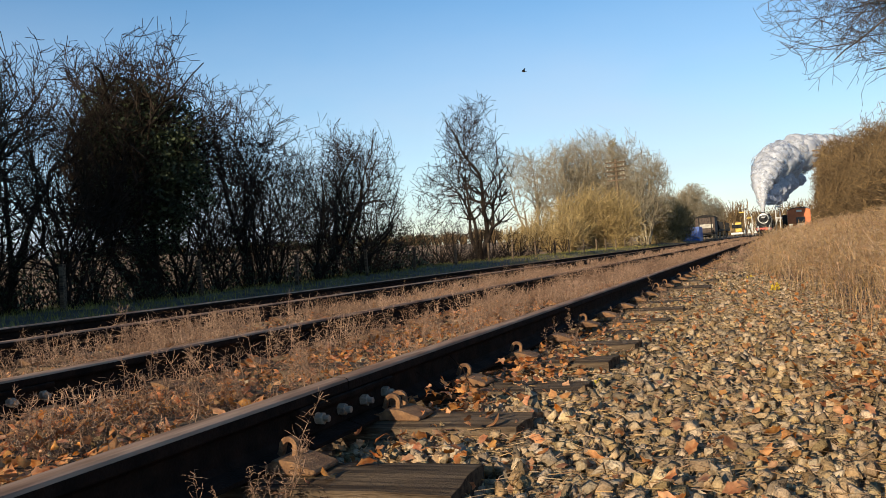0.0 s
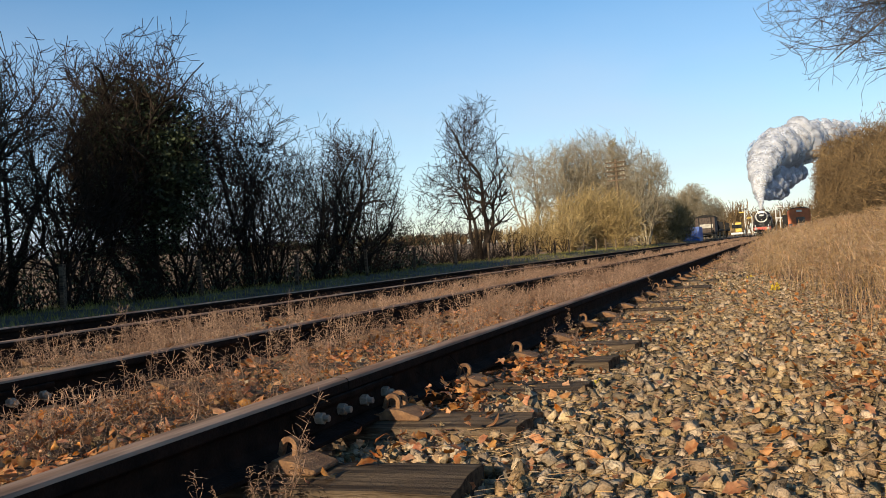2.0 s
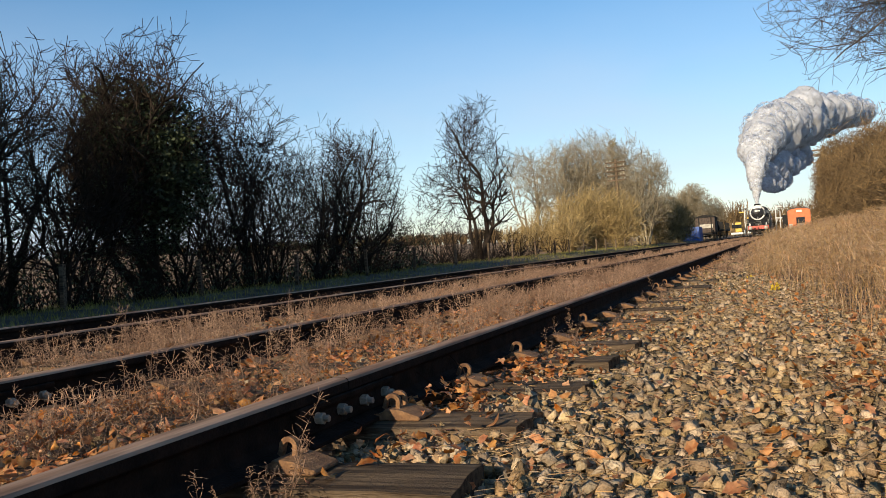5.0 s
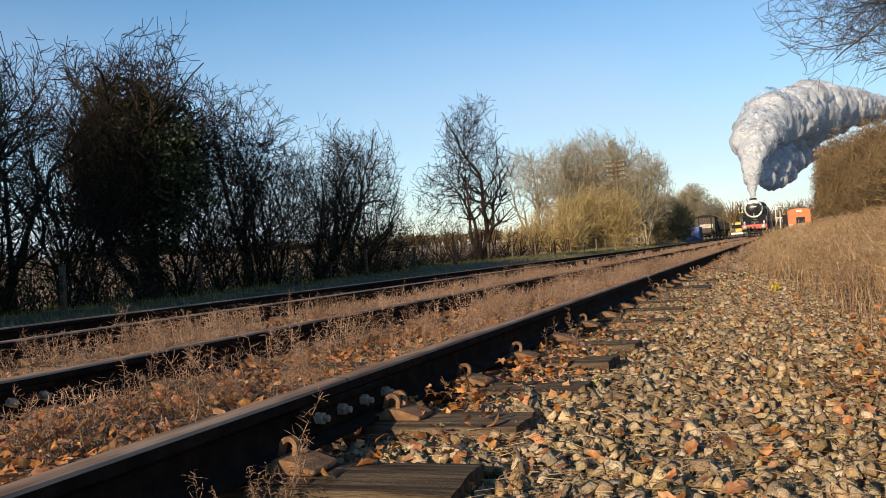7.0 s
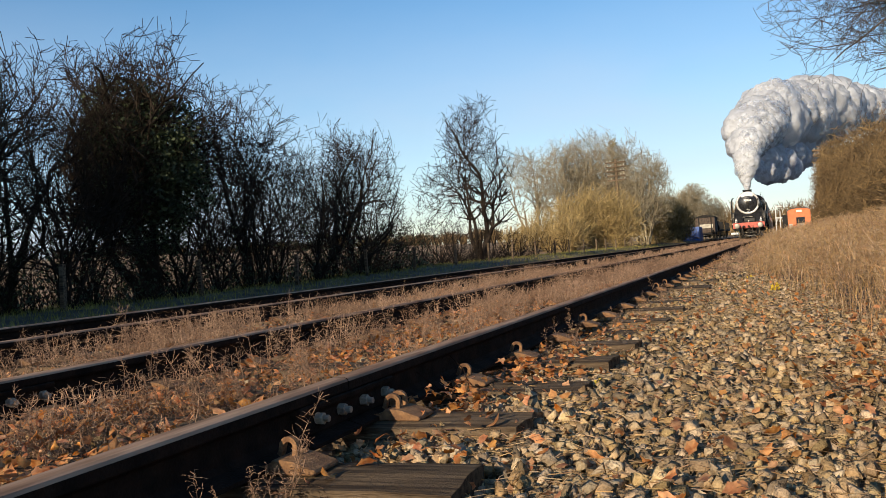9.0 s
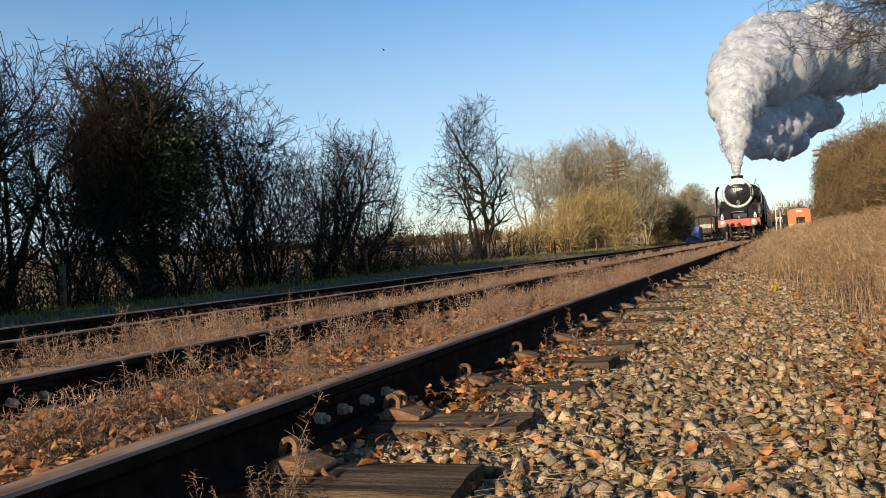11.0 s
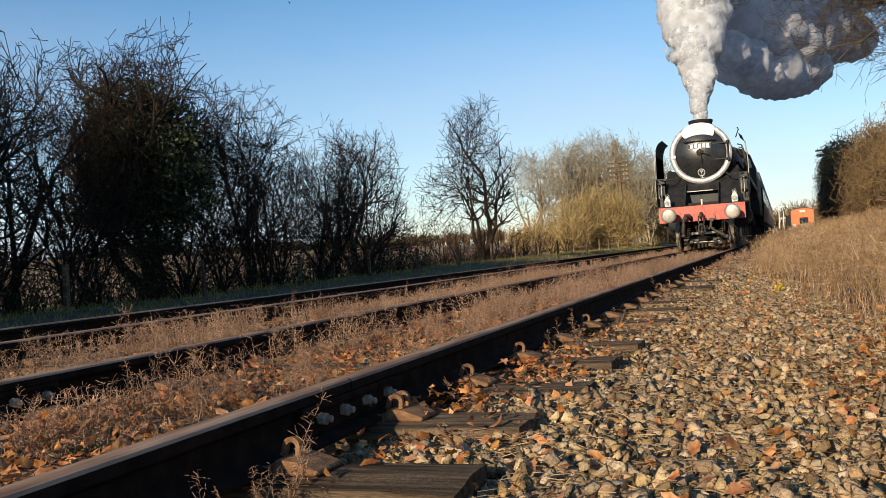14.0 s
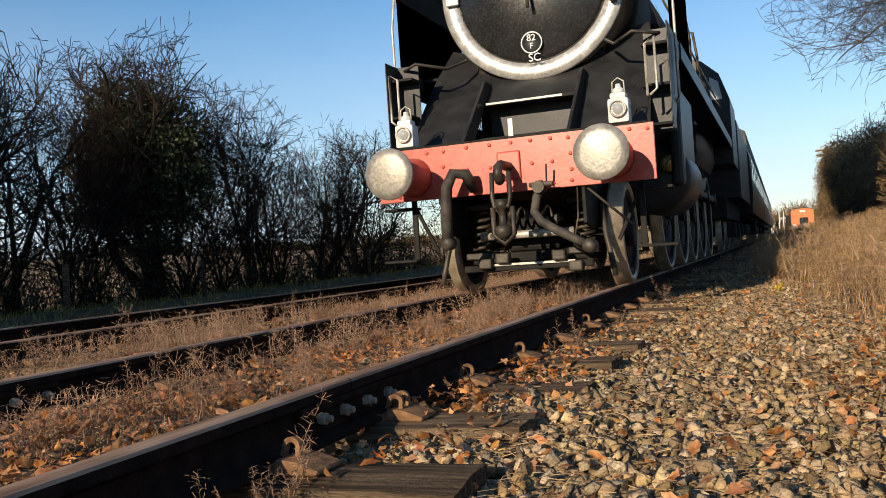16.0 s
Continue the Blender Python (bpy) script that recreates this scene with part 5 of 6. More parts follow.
    for y in (4.4, 5.6, 6.8, 8.2):
        part("boiler_band", lathe([(y, 0.955 - (8.2 - y) * 0.013), (y + 0.06, 0.956 - (8.2 - y) * 0.013)], (0, 0, 2.88), "y", 48, cap=False), M["matt_black"], L, smooth=35)
    part("dome", lathe([(3.7, 0.42), (3.8, 0.38), (3.88, 0.3), (3.93, 0.15), (3.94, 0.01)], (0, 6.2, 0), "z", 28), M["black"], L, smooth=50)
    for x in (-0.2, 0.2):
        part("safety_valve", lathe([(3.8, 0.07), (3.92, 0.06), (3.98, 0.03)], (x, 8.9, 0), "z", 12), M["brass"], L, smooth=40)
    part("whistle_pipe", tube([(0.95, 3.6, 3.45), (1.05, 3.6, 3.7), (1.02, 3.5, 3.75)], 0.018, 8), M["oily"], L, smooth=50)
    part("ejector_pipe", tube([(0.98, 3.0, 2.6), (1.02, 6, 2.62), (1.05, 11.2, 2.62)], 0.05, 10), M["black"], L, smooth=50)
    for y in (4.2, 5.3, 6.4):
        part("pipe_bracket", tube([(0.96, y, 3.3), (1.1, y, 3.25), (1.14, y, 2.9), (1.12, y, 2.2)], 0.02, 8), M["oily"], L, smooth=50)
    cab = [(-1.33, 1.75), (1.33, 1.75), (1.33, 3.0), (1.16, 3.5), (0.85, 3.78), (0.45, 3.92), (0, 3.96), (-0.45, 3.92), (-0.85, 3.78), (-1.16, 3.5), (-1.33, 3.0)]
    c = sheet("cab", cab, 1.9, facing(0, 11.3, 0), M["black"], L, bevel=0.01)
    for s in (-1, 1):
        sheet("cab_window", [(0.98 * s, 3.0), (1.2 * s, 3.0), (1.14 * s, 3.35), (0.98 * s, 3.45)], 0.012, facing(0, 11.285, 0), M["glass"], c, bevel=0)
    part("frame_block", box((1.1, 12.2, 0.5), (0, 7.2, 1.15), 0.02), M["matt_black"], L)
    part("ash_pan", box((1.5, 3.0, 0.7), (0, 9.8, 1.35), 0.05), M["matt_black"], L)
    # coupling, hoses and the leading truck
    hook = part("draw_hook", tube([(0, 0.55, 1.06), (0, 0.3, 1.06), (0, 0.22, 1.03), (0, 0.2, 0.96), (0, 0.25, 0.93), (0, 0.3, 0.96)], 0.04, 10), M["oily"], L, "oily steel draw hook", 50)
    part("hook_plate", box((0.2, 0.02, 0.24), (0, 0.54, 1.07), 0.012), M["red"], hook)
    part("shackle", tube([(-0.07, 0.27, 1.0), (-0.075, 0.26, 0.8), (-0.06, 0.25, 0.72), (0.06, 0.25, 0.72), (0.075, 0.26, 0.8), (0.07, 0.27, 1.0)], 0.02, 8), M["oily"], hook, smooth=50)
    part("coupling_screw", lathe([(0.46, 0.03), (0.5, 0.07), (0.56, 0.07), (0.57, 0.03), (0.7, 0.03), (0.71, 0.055), (0.78, 0.05)], (0, 0.26, 0), "z", 14), M["oily"], hook, smooth=40)
    part("coupling_link", tube([(-0.08, 0.27, 0.72), (-0.085, 0.28, 0.5), (0.0, 0.29, 0.42), (0.085, 0.28, 0.5), (0.08, 0.27, 0.72)], 0.022, 8), M["oily"], hook, smooth=50)
    part("vacuum_hose", tube([(-0.3, 0.5, 0.9), (-0.33, 0.38, 1.02), (-0.42, 0.32, 1.03), (-0.48, 0.31, 0.92), (-0.5, 0.33, 0.75), (-0.52, 0.36, 0.58), (-0.53, 0.4, 0.48)], 0.048, 12), M["rubber"], L, "thick ribbed rubber vacuum hose", 50)
    part("steam_hose", tube([(0.28, 0.5, 0.88), (0.25, 0.42, 0.78), (0.24, 0.36, 0.66), (0.3, 0.32, 0.58), (0.42, 0.33, 0.5), (0.56, 0.36, 0.42), (0.66, 0.4, 0.36)], 0.036, 12), M["rubber"], L, "drooping rubber heating hose", 50)
    part("hose_cock", put(lathe([(0.36, 0.05), (0.44, 0.06), (0.5, 0.05)], (0.28, 0, 0.86), "y", 14), (0.2, 0.05, 0.04), (0.3, 0.4, 0.88), 0.01), M["oily"], L, smooth=40)
    part("cock_lever", tube([(0.34, 0.42, 0.9), (0.35, 0.4, 1.04)], 0.008, 6), M["oily"], L, smooth=40)
    part("hose_end", lathe([(0.34, 0.04), (0.36, 0.058), (0.46, 0.058), (0.5, 0.04)], (0.66, 0, 0.36), "y", 16), M["oily"], L, smooth=40)
    part("hose_end", lathe([(0.34, 0.04), (0.36, 0.058), (0.46, 0.058), (0.5, 0.04)], (-0.53, 0, 0.46), "y", 16), M["oily"], L, smooth=40)
    part("truck_frame", put(put(box((1.16, 0.06, 0.06), (0, 0.92, 0.22), 0.01), (1.1, 0.5, 0.1), (0, 1.3, 0.3), 0.02), (0.5, 0.3, 0.3), (0, 1.3, 0.5), 0.04), M["matt_black"], L, "black leading truck frame")
    part("truck_bar", box((0.82, 0.02, 0.022), (0.02, 0.885, 0.245), 0.004), M["steel"], L, "bright worn edge bar")
    part("truck_axle_bar", lathe([(-0.42, 0.035), (0.42, 0.035)], (0, 0.95, 0.5), "x", 12), M["steel"], L, smooth=40)
    for x in (-0.28, -0.13, 0.16, 0.3):
        part("truck_bolt", lathe([(0.86, 0.03), (0.9, 0.035), (0.96, 0.03)], (x, 0, 0.5 + 0.12 * (x > 0)), "y", 8), M["oily"], L)
    for x, z in ((-0.36, 0.26), (0.3, 0.3), (-0.2, 0.3), (0.44, 0.2)):
        part("truck_bracket", box((0.12, 0.1, 0.09), (x, 0.86, z), 0.015), M["oily"], L)
    part("centre_spring", tube([(-0.25 + 0.011 * i, 0.9 + 0.05 * math.sin(i * 0.9), 0.68 + 0.05 * math.cos(i * 0.9)) for i in range(46)], 0.013, 6), M["oily"], L, smooth=60)
    part("chain", tube([(0.55, 0.6, 0.88), (0.56, 0.5, 0.6), (0.52, 0.45, 0.38), (0.62, 0.6, 0.3)], 0.008, 6), M["oily"], L, smooth=50)
    part("stay", tube([(0.62, 0.62, 0.84), (0.95, 0.86, 0.5)], 0.012, 6), M["oily"], L, smooth=50)
    ws = wheelset("leading_wheelset", L, 1.5, 0.457, 0.75, 0, 0)
    ROLLING.append((ws, 0.457, 0.0, 1.5))
    for k in range(5):
        w = wheelset("driving_wheelset", L, 4.5 + 1.65 * k, 0.762, 0.75, 15, 0.35, 0.15)
        ROLLING.append((w, 0.762, 0.0, 4.5 + 1.65 * k))
    return L


M["buffer"] = mat("greased_buffer_steel", (0.22, 0.2, 0.17), (0.38, 0.355, 0.31), 3, 0.45, 0.4, 0.2, 40, 0.05)
M["ring"] = mat("burnished_steel", (0.36, 0.345, 0.32), (0.56, 0.545, 0.51), 9, 0.36, 0.5, 0.15, 50, 0.05)
M["cream"] = mat("faded_cream_paint", (0.74, 0.68, 0.5), (0.8, 0.76, 0.6), 9, 0.5, 0.0, 0.05, 50, 0.05)
M["window"] = mat("dark_window_glass", (0.012, 0.014, 0.016), (0.02, 0.022, 0.025), 3, 0.1, 0.0, 0.0, 50, 0.05, spec=0.6)


def build_tender():
    T = thing("tender", "black high-sided locomotive tender", "tender", pose(0, START, 0))
    sheet("tank", [(-1.32, 1.2), (1.32, 1.2), (1.32, 2.9), (1.15, 3.25), (-1.15, 3.25), (-1.32, 2.9)], 6.2, facing(0, 14.2, 0), M["black"], T, bevel=0.02)
    part("coal_heap", lathe([(3.2, 0.95), (3.45, 0.7), (3.6, 0.35), (3.62, 0.01)], (0, 16.4, 0), "z", 14), M["matt_black"], T)
    part("underframe", box((2.0, 6.6, 0.5), (0, 17.3, 1.0), 0.03), M["matt_black"], T)
    for k in range(3):
        w = wheelset("tender_wheelset", T, 15.0 + 2.1 * k, 0.5, 0.75, 0, 0)
        ROLLING.append((w, 0.5, 0, 0))
        for s in (-1, 1):
            part("axlebox", box((0.2, 0.35, 0.35), (s * 1.02, 15.0 + 2.1 * k, 0.5), 0.03), M["matt_black"], T)
    return T


def build_coach(first):
    C = thing("railway_coach", "dark maroon passenger coach with a row of windows", "railway coach", pose(0, START, 0), "coaches of the train")
    a = [(-1.35, 1.0), (1.35, 1.0), (1.4, 1.7), (1.36, 2.6), (1.3, 3.0), (-1.3, 3.0), (-1.36, 2.6), (-1.4, 1.7)]
    sheet("body", a, 19.3, facing(0, first, 0), M["maroon"], C, bevel=0.01)
    roof = [(1.32, 2.98)] + arc(0, 1.62, 2.2, 54, 126, 12) + [(-1.32, 2.98)]
    sheet("roof", roof, 19.35, facing(0, first - 0.02, 0), M["roof"], C, "sooty grey arched roof", bevel=0)
    for s in (-1, 1):
        for k in range(9):
            y = first + 1.2 + 2.05 * k
            w = sheet("window", [(y, 1.98), (y + 1.25, 1.98), (y + 1.25, 2.7), (y, 2.7)], 0.02, sideways(s * 1.375 - 0.01), M["window"], C, "dark coach window", bevel=0.006)
            part("window_bar", box((0.03, 1.25, 0.03), (s * 1.378, y + 0.62, 2.48), 0.004), M["steel"], w)
        part("sole_bar", box((0.1, 19, 0.22), (s * 1.1, first + 9.65, 0.95), 0.01), M["matt_black"], C)
        part("battery_box", box((0.5, 2.2, 0.5), (s * 0.95, first + 9.6, 0.62), 0.03), M["matt_black"], C)
    for y in (first + 2.9, first + 16.4):
        b = part("bogie", put(put(box((0.12, 3.4, 0.3), (1.05, y, 0.55), 0.04), (0.12, 3.4, 0.3), (-1.05, y, 0.55), 0.04), (2.1, 0.4, 0.25), (0, y, 0.6), 0.03), M["matt_black"], C)
        for d in (-1.3, 1.3):
            w = wheelset("coach_wheelset", C, y + d, 0.457, 0.75, 0, 0)
            ROLLING.append((w, 0.457, 0, 0))
    return C


# ---- steam ----
def puff_mesh(seed, level=4):
    bm = bmesh.new()
    bmesh.ops.create_icosphere(bm, subdivisions=level, radius=1.0)
    off = Vector((seed * 7.3, seed * 3.1, seed * 5.7))
    for v in bm.verts:
        n = v.co.normalized()
        d = 0.0
        for f, a in ((1.3, 0.17), (2.8, 0.09), (6.0, 0.05), (12.0, 0.025)):
            d += a * (1 - 2 * abs(noise.noise(n * f + off)))
        v.co = n * (0.78 + d)
    for f in bm.faces:
        f.smooth = True
    me = bpy.data.meshes.new("puff")
    bm.to_mesh(me)
    bm.free()
    return me


# across, behind the buffers, height, radius
PLUME = [(0, 2.6, 4.05, 0.2), (0, 2.65, 4.4, 0.26), (0, 2.8, 4.9, 0.38), (0, 3.0, 5.5, 0.55), (0, 3.3, 6.3, 0.78), (0, 3.7, 7.2, 1.0), (0.05, 4.3, 8.2, 1.22), (0.1, 5.2, 9.2, 1.5),
         (0.25, 6.6, 10.2, 1.8), (0.5, 8.6, 11.1, 2.15), (0.9, 11.2, 12.0, 2.5), (1.5, 14.4, 12.9, 2.85), (2.3, 18.2, 13.8, 3.2), (3.4, 22.4, 14.7, 3.5), (4.9, 27, 15.5, 3.8), (6.8, 32, 16.4, 3.6), (9.0, 37.5, 17.2, 3.2), (11.6, 43.5, 18.0, 2.7), (14.6, 50, 18.6, 2.2), (18.0, 57, 19.0, 1.7)]
SURGE = [(0, 0.95), (2, 1.0), (4, 1.1), (6.5, 0.98), (8, 0.82), (9.2, 0.74), (11.3, 1.0), (12.5, 1.06), (16, 1.06)]   # seconds; how strongly the exhaust is thrown up


def surge(t):
    return float(np.interp(t, [a for a, _ in SURGE], [b for _, b in SURGE]))


PUFFS = []


def build_plume():
    P = thing("steam_plume", "billowing white exhaust steam with grey shaded underside", "steam", pose(0, START, 0))
    rng = random.Random(12)
    kinds = [puff_mesh(k + 1) for k in range(6)]
    for me in kinds:
        me.materials.append(M["steam"])
    torn = [m.copy() for m in kinds[:4]]
    for me in torn:
        me.materials.clear()
        me.materials.append(M["wisp"])
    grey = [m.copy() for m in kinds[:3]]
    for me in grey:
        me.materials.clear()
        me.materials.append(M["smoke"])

    def add(me, x, y, z, r):
        ob = new("puff", me)
        ob.parent = P
        ob.scale = (r * rng.uniform(0.9, 1.1), r * rng.uniform(0.9, 1.15), r * rng.uniform(0.9, 1.1))
        PUFFS.append((ob, x, y, z, r, rng.uniform(-1, 1), rng.uniform(-1, 1)))
    path, i = np.array(PLUME), 0.0
    while i < len(path) - 1:
        k, f = int(i), i - int(i)
        x, y, z, r = path[k] * (1 - f) + path[k + 1] * f
        i += 0.62 * r / np.linalg.norm(path[k + 1][:3] - path[k][:3])
        add(rng.choice(kinds), x, y, z, r)
        if k > 6:
            a, q = rng.uniform(0, 6.28), r * rng.uniform(0.35, 0.55)
            add(rng.choice(kinds), x + math.cos(a) * q * 0.8, y + rng.uniform(-0.5, 0.5) * r, z + math.sin(a) * q, r * rng.uniform(0.6, 0.75))
        if k > 1:
            for _ in range(2):
                a, q = rng.uniform(0, 6.28), r * rng.uniform(0.35, 0.6)
                add(rng.choice(torn), x + math.cos(a) * q * 0.8, y + rng.uniform(-0.4, 0.4) * r, z + math.sin(a) * q, r * rng.uniform(0.65, 0.85))
    # grey smoke hanging below the trail; its grey also stands for the plume's shade
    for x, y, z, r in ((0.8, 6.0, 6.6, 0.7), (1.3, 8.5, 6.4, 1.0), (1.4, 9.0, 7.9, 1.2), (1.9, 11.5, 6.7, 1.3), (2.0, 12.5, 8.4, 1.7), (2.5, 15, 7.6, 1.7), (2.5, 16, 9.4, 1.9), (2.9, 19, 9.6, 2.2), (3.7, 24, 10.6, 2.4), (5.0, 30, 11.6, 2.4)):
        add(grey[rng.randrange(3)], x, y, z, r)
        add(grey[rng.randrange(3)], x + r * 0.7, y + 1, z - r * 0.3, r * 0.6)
    return P


# ---- far yard ----
def build_yard():
    c = thing("container", "blue painted steel site container by the line", "container", pose(-7.75, 110, float(ground_z(-7.75, 110)) - 0.1))
    part("shell", box((2.2, 5.0, 1.75), (0, 2.5, 0.88), 0.03), M["blue"], c)
    for k in range(8):
        part("rib", box((0.1, 0.04, 1.5), (-0.95 + 0.27 * k, -0.015, 0.88), 0.01), M["blue"], c)
    for x in (-0.05, 0.05):
        part("door_bar", box((0.03, 0.03, 1.5), (x * 3, -0.05, 0.9), 0.005), M["steel"], c)

    v = thing("goods_van", "old dark brown wooden goods van in the siding", "wagon", pose(-6.5, 118, 0))
    sheet("body", [(-1.2, 0.9), (1.2, 0.9), (1.2, 2.9), (-1.2, 2.9)], 5.2, facing(0, 0, 0), M["van"], v)
    sheet("roof", [(1.3, 2.86)] + arc(0, 0.2, 3.0, 64, 116, 8) + [(-1.3, 2.86)], 5.4, facing(0, -0.1, 0), M["matt_black"], v, bevel=0)
    part("end_board", box((1.7, 0.05, 0.5), (0.1, -0.04, 1.75), 0.01), M["pale"], v, "pale weathered boards")
    for s in (-1, 1):
        part("end_post", box((0.12, 0.1, 2.0), (s * 0.75, -0.05, 1.9), 0.01), M["matt_black"], v)
        part("buffer", lathe([(-0.5, 0.2), (-0.46, 0.2), (-0.44, 0.1), (0, 0.12)], (s * 0.86, 0, 1.05), "y", 16), M["matt_black"], v, smooth=40)
    for y in (1.1, 4.1):
        wheelset("wheelset", v, y, 0.46, 0.75, 0, 0)
    part("underframe", box((2.2, 5.2, 0.3), (0, 2.6, 0.8), 0.02), M["matt_black"], v)

    w = thing("stake_wagon", "dark flat wagon with upright stakes", "wagon", pose(-6.5, 124.5, 0), "flat wagons in the siding")
    part("deck", box((2.5, 13.0, 0.25), (0, 6.5, 1.2), 0.02), M["matt_black"], w)
    for k in range(8):
        for s in (-1, 1):
            part("stake", box((0.14, 0.14, 1.1), (s * 1.15, 0.7 + 1.65 * k, 1.85), 0.01), M["matt_black"], w)
    for y in (1.6, 3.2, 9.8, 11.4):
        wheelset("wheelset", w, y, 0.46, 0.75, 0, 0)
    copy_thing(w, pose(-6.3, 138.5, 0))

    for x, y, h, s in ((-3.9, 190, 5.6, -1), (-2.9, 205, 4.6, -1)):
        g = thing("signal_post", "white signal post with a yellow arm and ladder", "railway signal", pose(x, y, -0.2))
        part("post", box((0.15, 0.15, h), (0, 0, h / 2), 0.02), M["white"], g)
        part("arm", box((1.0, 0.04, 0.22), (-0.55, -0.14, h - 0.5), 0.01), M["yellow"], g, "yellow signal arm")
        part("finial", lathe([(h, 0.12), (h + 0.12, 0.14), (h + 0.4, 0.02)], (0, 0, 0), "z", 10), M["matt_black"], g, smooth=40)
        part("ladder", tube([(0.5, 0.1, 0), (0.2, 0.1, h - 0.6)], 0.03, 6), M["steel"], g)
    d = thing("track_machine", "small yellow and white track machine", "rail vehicle", pose(-5.4, 186, 0))
    part("cab", box((1.2, 3.0, 1.9), (0.3, 1.75, 1.9), 0.08), M["yellow"], d)
    part("chassis", box((2.3, 6.0, 0.4), (0, 3, 0.65), 0.03), M["white"], d)
    part("screen", box((1.8, 0.03, 0.7), (0, -0.02, 2.05), 0.01), M["window"], d)
    for y in (1.0, 4.8):
        wheelset("wheelset", d, y, 0.4, 0.75, 0, 0)

    g = thing("signal_gantry", "white lattice signal gantry over the line", "signal gantry", pose(2.6, 192, -0.2))
    for x in (-0.6, 0.2, 1.4):
        part("leg", tube([(x, 0, 0), (x + 0.08, 0, 3.4 if x > 0.3 else 6.0 - 1.2 * (x > 0))], 0.09, 6), M["white"], g)
    part("beam", box((2.3, 0.15, 0.22), (0.45, 0, 3.45), 0.02), M["white"], g)
    for k in range(4):
        part("lattice_bar", tube([(-0.5 + 0.5 * k, 0, 2.6), (-0.1 + 0.5 * k, 0, 3.4)], 0.05, 6), M["white"], g)
    part("arm", box((1.1, 0.04, 0.28), (0.0, -0.1, 5.75), 0.01), M["white"], g)

    b = thing("brick_shed", "orange-red gable-fronted building beside the line", "building", pose(6.2, 190, -0.3))
    sheet("wall", [(-1.95, 0), (2.3, 0), (2.3, 4.8), (1.4, 5.1), (0.2, 5.2), (-1.2, 5.05), (-1.95, 4.75)], 9.0, facing(0, 0, 0), M["orange"], b)
    part("sign_board", box((1.0, 0.06, 0.4), (0.2, -0.05, 4.6), 0.01), M["cream"], b, "pale blank board")
    sheet("roof", [(-2.05, 4.75), (-1.2, 5.12), (0.2, 5.28), (1.4, 5.18), (2.4, 4.82), (2.4, 4.92), (1.4, 5.28), (0.2, 5.38), (-1.2, 5.22), (-2.05, 4.85)], 9.3, facing(0, -0.15, 0), M["roof"], b, bevel=0)
    part("dark_doorway", box((1.6, 0.06, 1.5), (0.4, -0.04, 2.6), 0.01), M["window"], b)
    part("side_hut", box((0.9, 4.0, 4.0), (-2.5, 2.4, 2.0), 0.05), M["matt_black"], b)
    rng = random.Random(6)
    for k in range(9):
        s = thing("pallet_stack", "pale stacked stone blocks on pallets", "block stack", pose(4.6 + 0.62 * (k % 5) + rng.uniform(-0.1, 0.1), 176 - 2.6 * (k // 5), -0.2, 0, 0, rng.uniform(-12, 12)), "stacks by the shed")
        for j in range(2 + k % 3):
            part("block", box((0.58, 0.6, 0.42), (rng.uniform(-0.04, 0.04), 0, 0.3 + 0.46 * j), 0.04), M["pale"], s)
    for x, y, z, n in ((-8.8, 66, 6.6, 5), (5.5, 68.0, 6.2, 2)):
        p = thing("telegraph_pole", "weathered telegraph pole with stacked cross-arms", "telegraph pole", pose(x, y, 0))
        part("pole", lathe([(0, 0.14), (z, 0.1)], (0, 0, 0), "z", 10), M["sleeper"], p, smooth=40)
        for k in range(n):
            a = part("cross_arm", box((1.5 - 0.06 * k, 0.09, 0.1), (0, -0.12, z - 0.25 - 0.33 * k), 0.01), M["sleeper"], p)
            for j in (-0.6, -0.35, 0.35, 0.6):
                part("insulator", lathe([(0, 0.03), (0.1, 0.035), (0.13, 0.01)], (j, -0.12, z - 0.2 - 0.33 * k), "z", 8), M["pale"], a)
    # fence along the far verge
    f = thing("wire_fence", "low post and wire fence on the far verge", "fence")
    for k in range(22):
        y = 6.4 + 3.25 * k
        part("fence_post", box((0.07, 0.07, 0.75), (-7.35 + 0.05 * math.sin(k * 2.1), y, float(ground_z(-7.35, y)) + 0.28), 0.008, Matrix.Rotation(0.05 * math.sin(k * 3.7), 4, "X")), M["sleeper"], f)
    for z in (0.25, 0.5):
        part("wire", tube([(-7.33, 6 + 6.0 * k, float(ground_z(-7.35, 6 + 6.0 * k)) + z) for k in range(12)], 0.003, 4), M["rail_rust_shade"], f)


def build_bird(at):
    b = thing("bird", "dark rook flying with raised wings", "bird", at, "birds over the line")
    part("body", lathe([(-0.2, 0.008), (-0.16, 0.03), (-0.08, 0.055), (0.04, 0.06), (0.14, 0.03), (0.18, 0.012)], seg=10), M["matt_black"], b, smooth=60)
    sheet("tail", [(-0.03, 0.14), (0.03, 0.14), (0.07, 0.3), (-0.07, 0.3)], 0.01, Matrix(), M["matt_black"], b, bevel=0)
    for s in (-1, 1):
        sheet("wing", [(0.03 * s, -0.1), (0.2 * s, -0.13), (0.45 * s, -0.02), (0.4 * s, 0.06), (0.2 * s, 0.08), (0.03 * s, 0.08)], 0.012, Matrix.Rotation(radians(-32 * s), 4, "Y"), M["matt_black"], b, bevel=0)
    return b


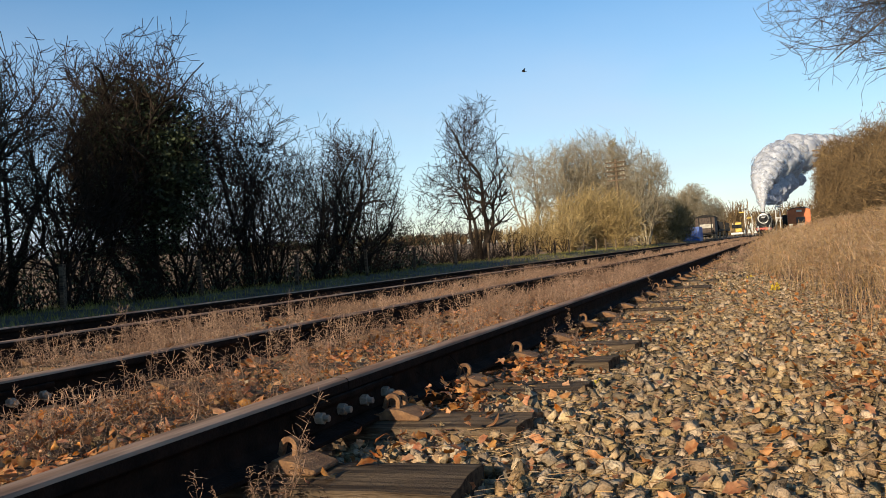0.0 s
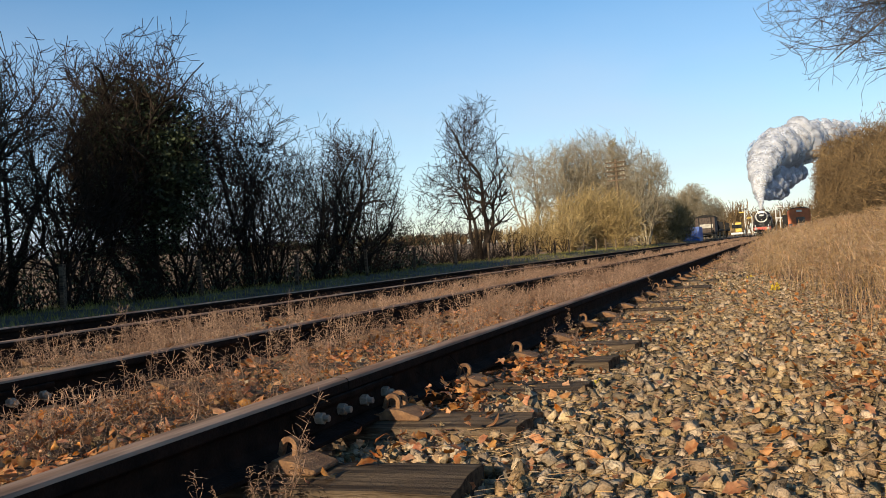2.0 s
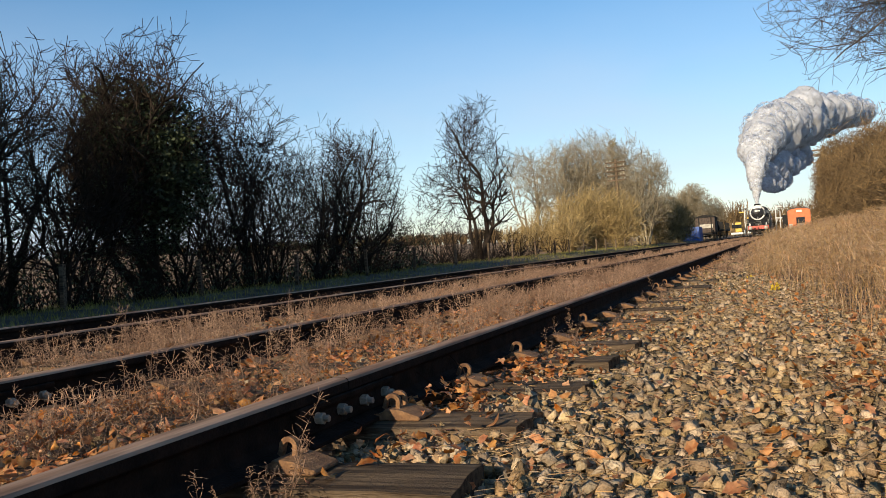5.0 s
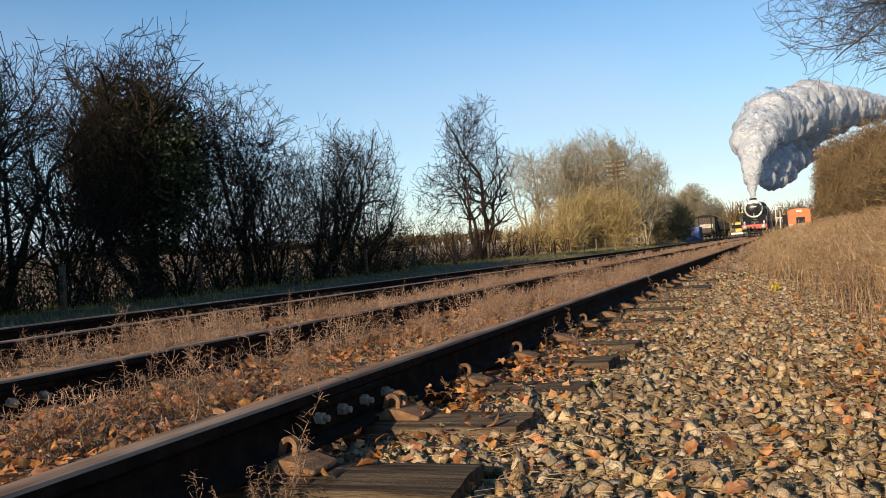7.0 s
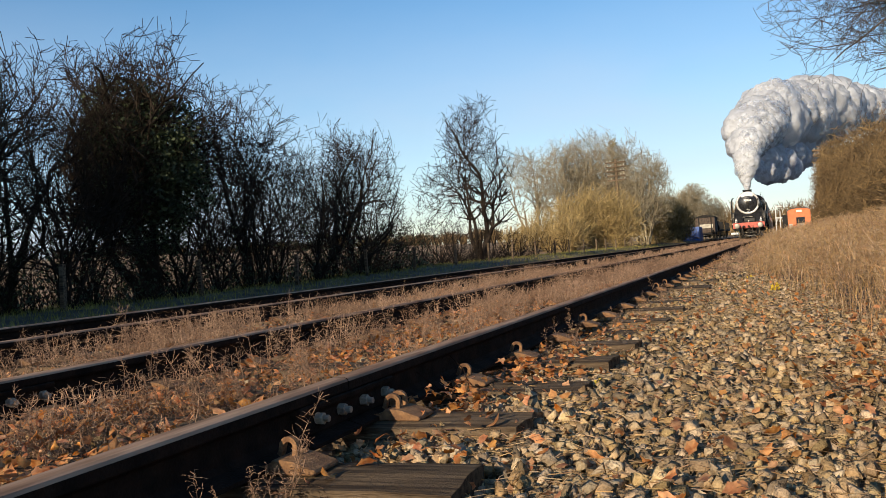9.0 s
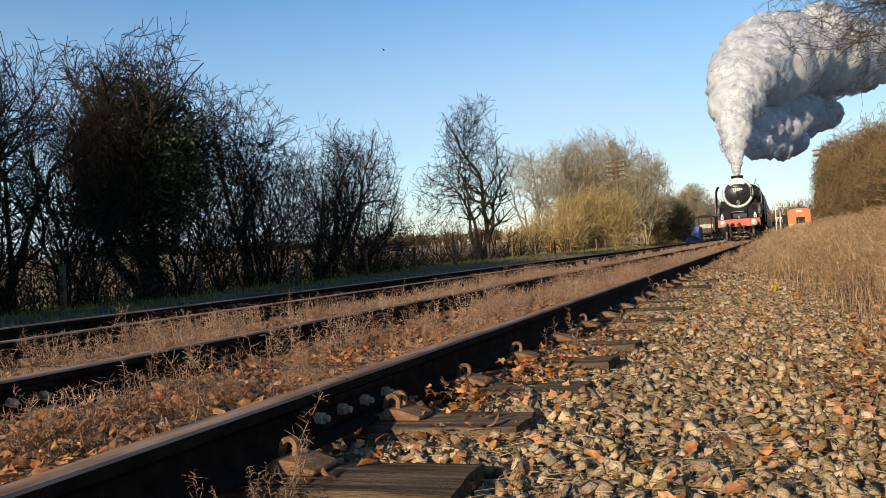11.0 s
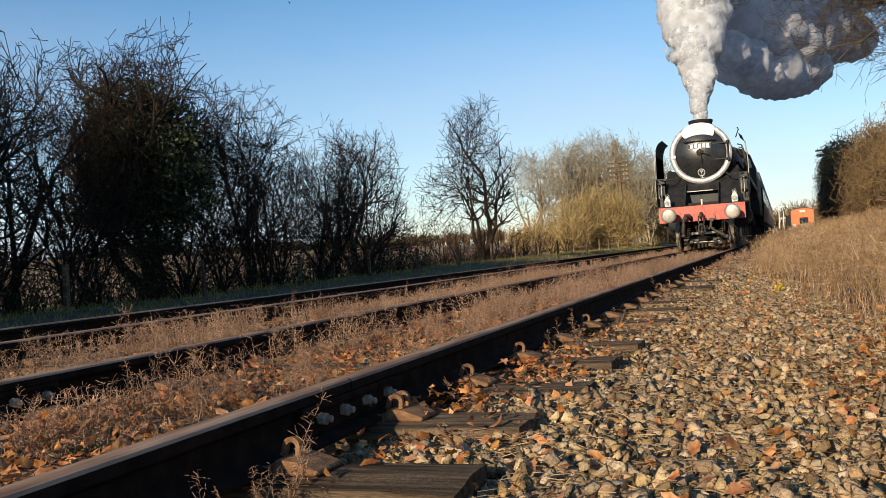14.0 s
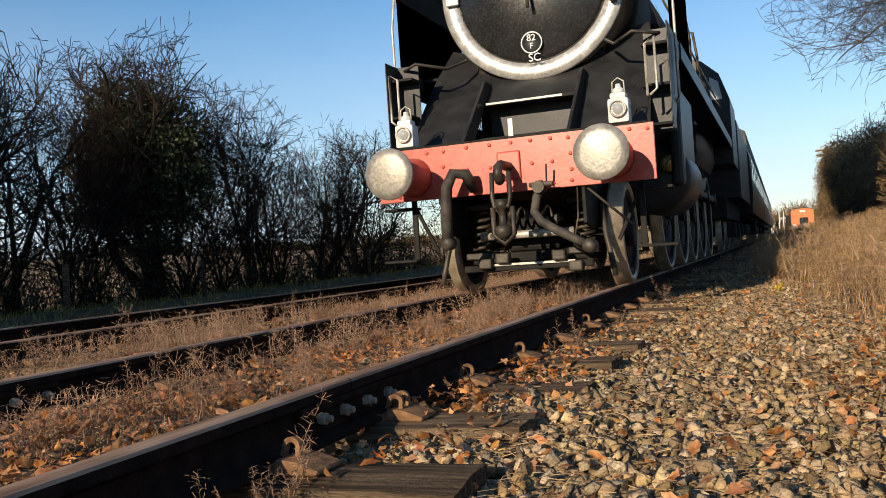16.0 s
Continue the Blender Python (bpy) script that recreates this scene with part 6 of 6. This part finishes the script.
def build_distance():
    """Far woods and hedges along the horizon."""
    rng = np.random.default_rng(9)
    S = []
    for _ in range(560):
        x, y = rng.uniform(-260, 160), rng.uniform(250, 380)
        if abs(x) < 6 and y < 300:
            continue
        z, h = float(ground_z(x, y)), rng.uniform(5, 11)
        if x < -30:
            h *= 0.6
        for _ in range(16):
            d = rng.normal(0, 0.3, 2)
            m = (x + d[0] * h * 0.4, y + d[1] * h * 0.4, z + h * 0.5)
            S.append((x, y, z, *m, 0.16, 0.11))
            for _ in range(4):
                e = rng.normal(0, 0.3, 2)
                S.append((*m, m[0] + e[0] * h * 0.5, m[1] + e[1] * h * 0.5, z + h * rng.uniform(0.75, 1.05), 0.09, 0.05))
    tagged(sticks("far_woods", S, M["bark_brown"], None, 2), "brown leafless woods along the horizon", "woods", kind="stuff")
    S = []
    for _ in range(700):
        x, y = rng.uniform(-150, -60), rng.uniform(20, 260)
        if abs((x + 95) + 0.12 * (y - 100)) > 12:
            continue
        z, h = float(ground_z(x, y)), rng.uniform(1.2, 2.6)
        for _ in range(14):
            d = rng.normal(0, 0.5, 2)
            S.append((x, y, z, x + d[0] * h, y + d[1] * h, z + h, 0.12, 0.06))
    tagged(sticks("field_hedge", S, M["bark_dark"], None, 2), "dark hedge across the far field", "hedge", kind="stuff")


M["van"] = mat("weathered_brown_boards", (0.05, 0.035, 0.028), (0.11, 0.08, 0.06), 4, 0.8, 0.0, 0.3, 40, 0.1)
M["pale"] = mat("pale_weathered_stone", (0.4, 0.36, 0.29), (0.56, 0.52, 0.43), 4, 0.9, 0.0, 0.3, 40, 0.12)
M["yellow"] = mat("yellow_enamel", (0.6, 0.42, 0.06), (0.7, 0.5, 0.1), 4, 0.5, 0.0, 0.05, 40, 0.05)

TRAIN = [build_locomotive(), build_tender()] + [build_coach(20.9 + 20.2 * k) for k in range(4)]
PLUME_THING = build_plume()
build_yard()
build_distance()
BIRDS = [build_bird(pose(-20, 80, 16)), build_bird(pose(-50, 120, 30))]
FLIGHTS = [[(0, -19.0, 80, 16.95, -60), (0.2, -17.44, 80, 18.16, -60), (0.4, -15.1, 80, 19.54, -60), (0.6, -12.12, 80, 20.98, -60), (2, 10, 80, 31, -60), (16, 220, 80, 110, -60)],
           [(0, 10, 120, 75, 60), (9.2, -42.5, 120, 43, 60), (11.3, -52.1, 120, 31, 60), (12, -55.66, 120, 31.0, 60), (12.5, -57.97, 120, 31.94, 60), (13, -60.27, 120, 33.49, 60), (14, -66.42, 120, 41.1, 60), (16, -80, 120, 58, 60)]]


def motions():
    ahead = [(t, pose(0, START - SPEED * t, 0)) for t in (0, 2, 4, 6, 8, 10, 12, 14, 16)]
    for thing_ob in TRAIN + [PLUME_THING]:
        walk(thing_ob, ahead)
    for bird, rows in zip(BIRDS, FLIGHTS):
        walk(bird, [(t, pose(x, y, z, 0, 0, turn)) for t, x, y, z, turn in rows])
    beats = [k / 15 for k in range(241)]
    for ob, radius, phase, _ in ROLLING:
        x, y, z = ob.location
        walk(ob, [(t, pose(x, y, z) @ Matrix.Rotation(SPEED * t / radius, 4, "X")) for t in beats])
    for ob, s in RODS:
        x = ob.location.x
        walk(ob, [(t, pose(x, -0.35 * math.sin(SPEED * t / 0.762), 0.35 * math.cos(SPEED * t / 0.762))) for t in beats])
    for ob, x, y, z, r, a, b in PUFFS:
        walk(ob, [(t, pose(x + 0.12 * r * math.sin(t * 0.5 + 6 * a), y + 0.12 * r * math.sin(t * 0.6 + 6 * b), 4 + (z - 4) * surge(t) + 0.1 * r * math.sin(t * 0.7 + 5 * a))
                   @ Matrix.Rotation(t * 0.16 * a, 4, "Z") @ Matrix.Rotation(-t * 0.22, 4, "X")) for t in range(17)])


motions()
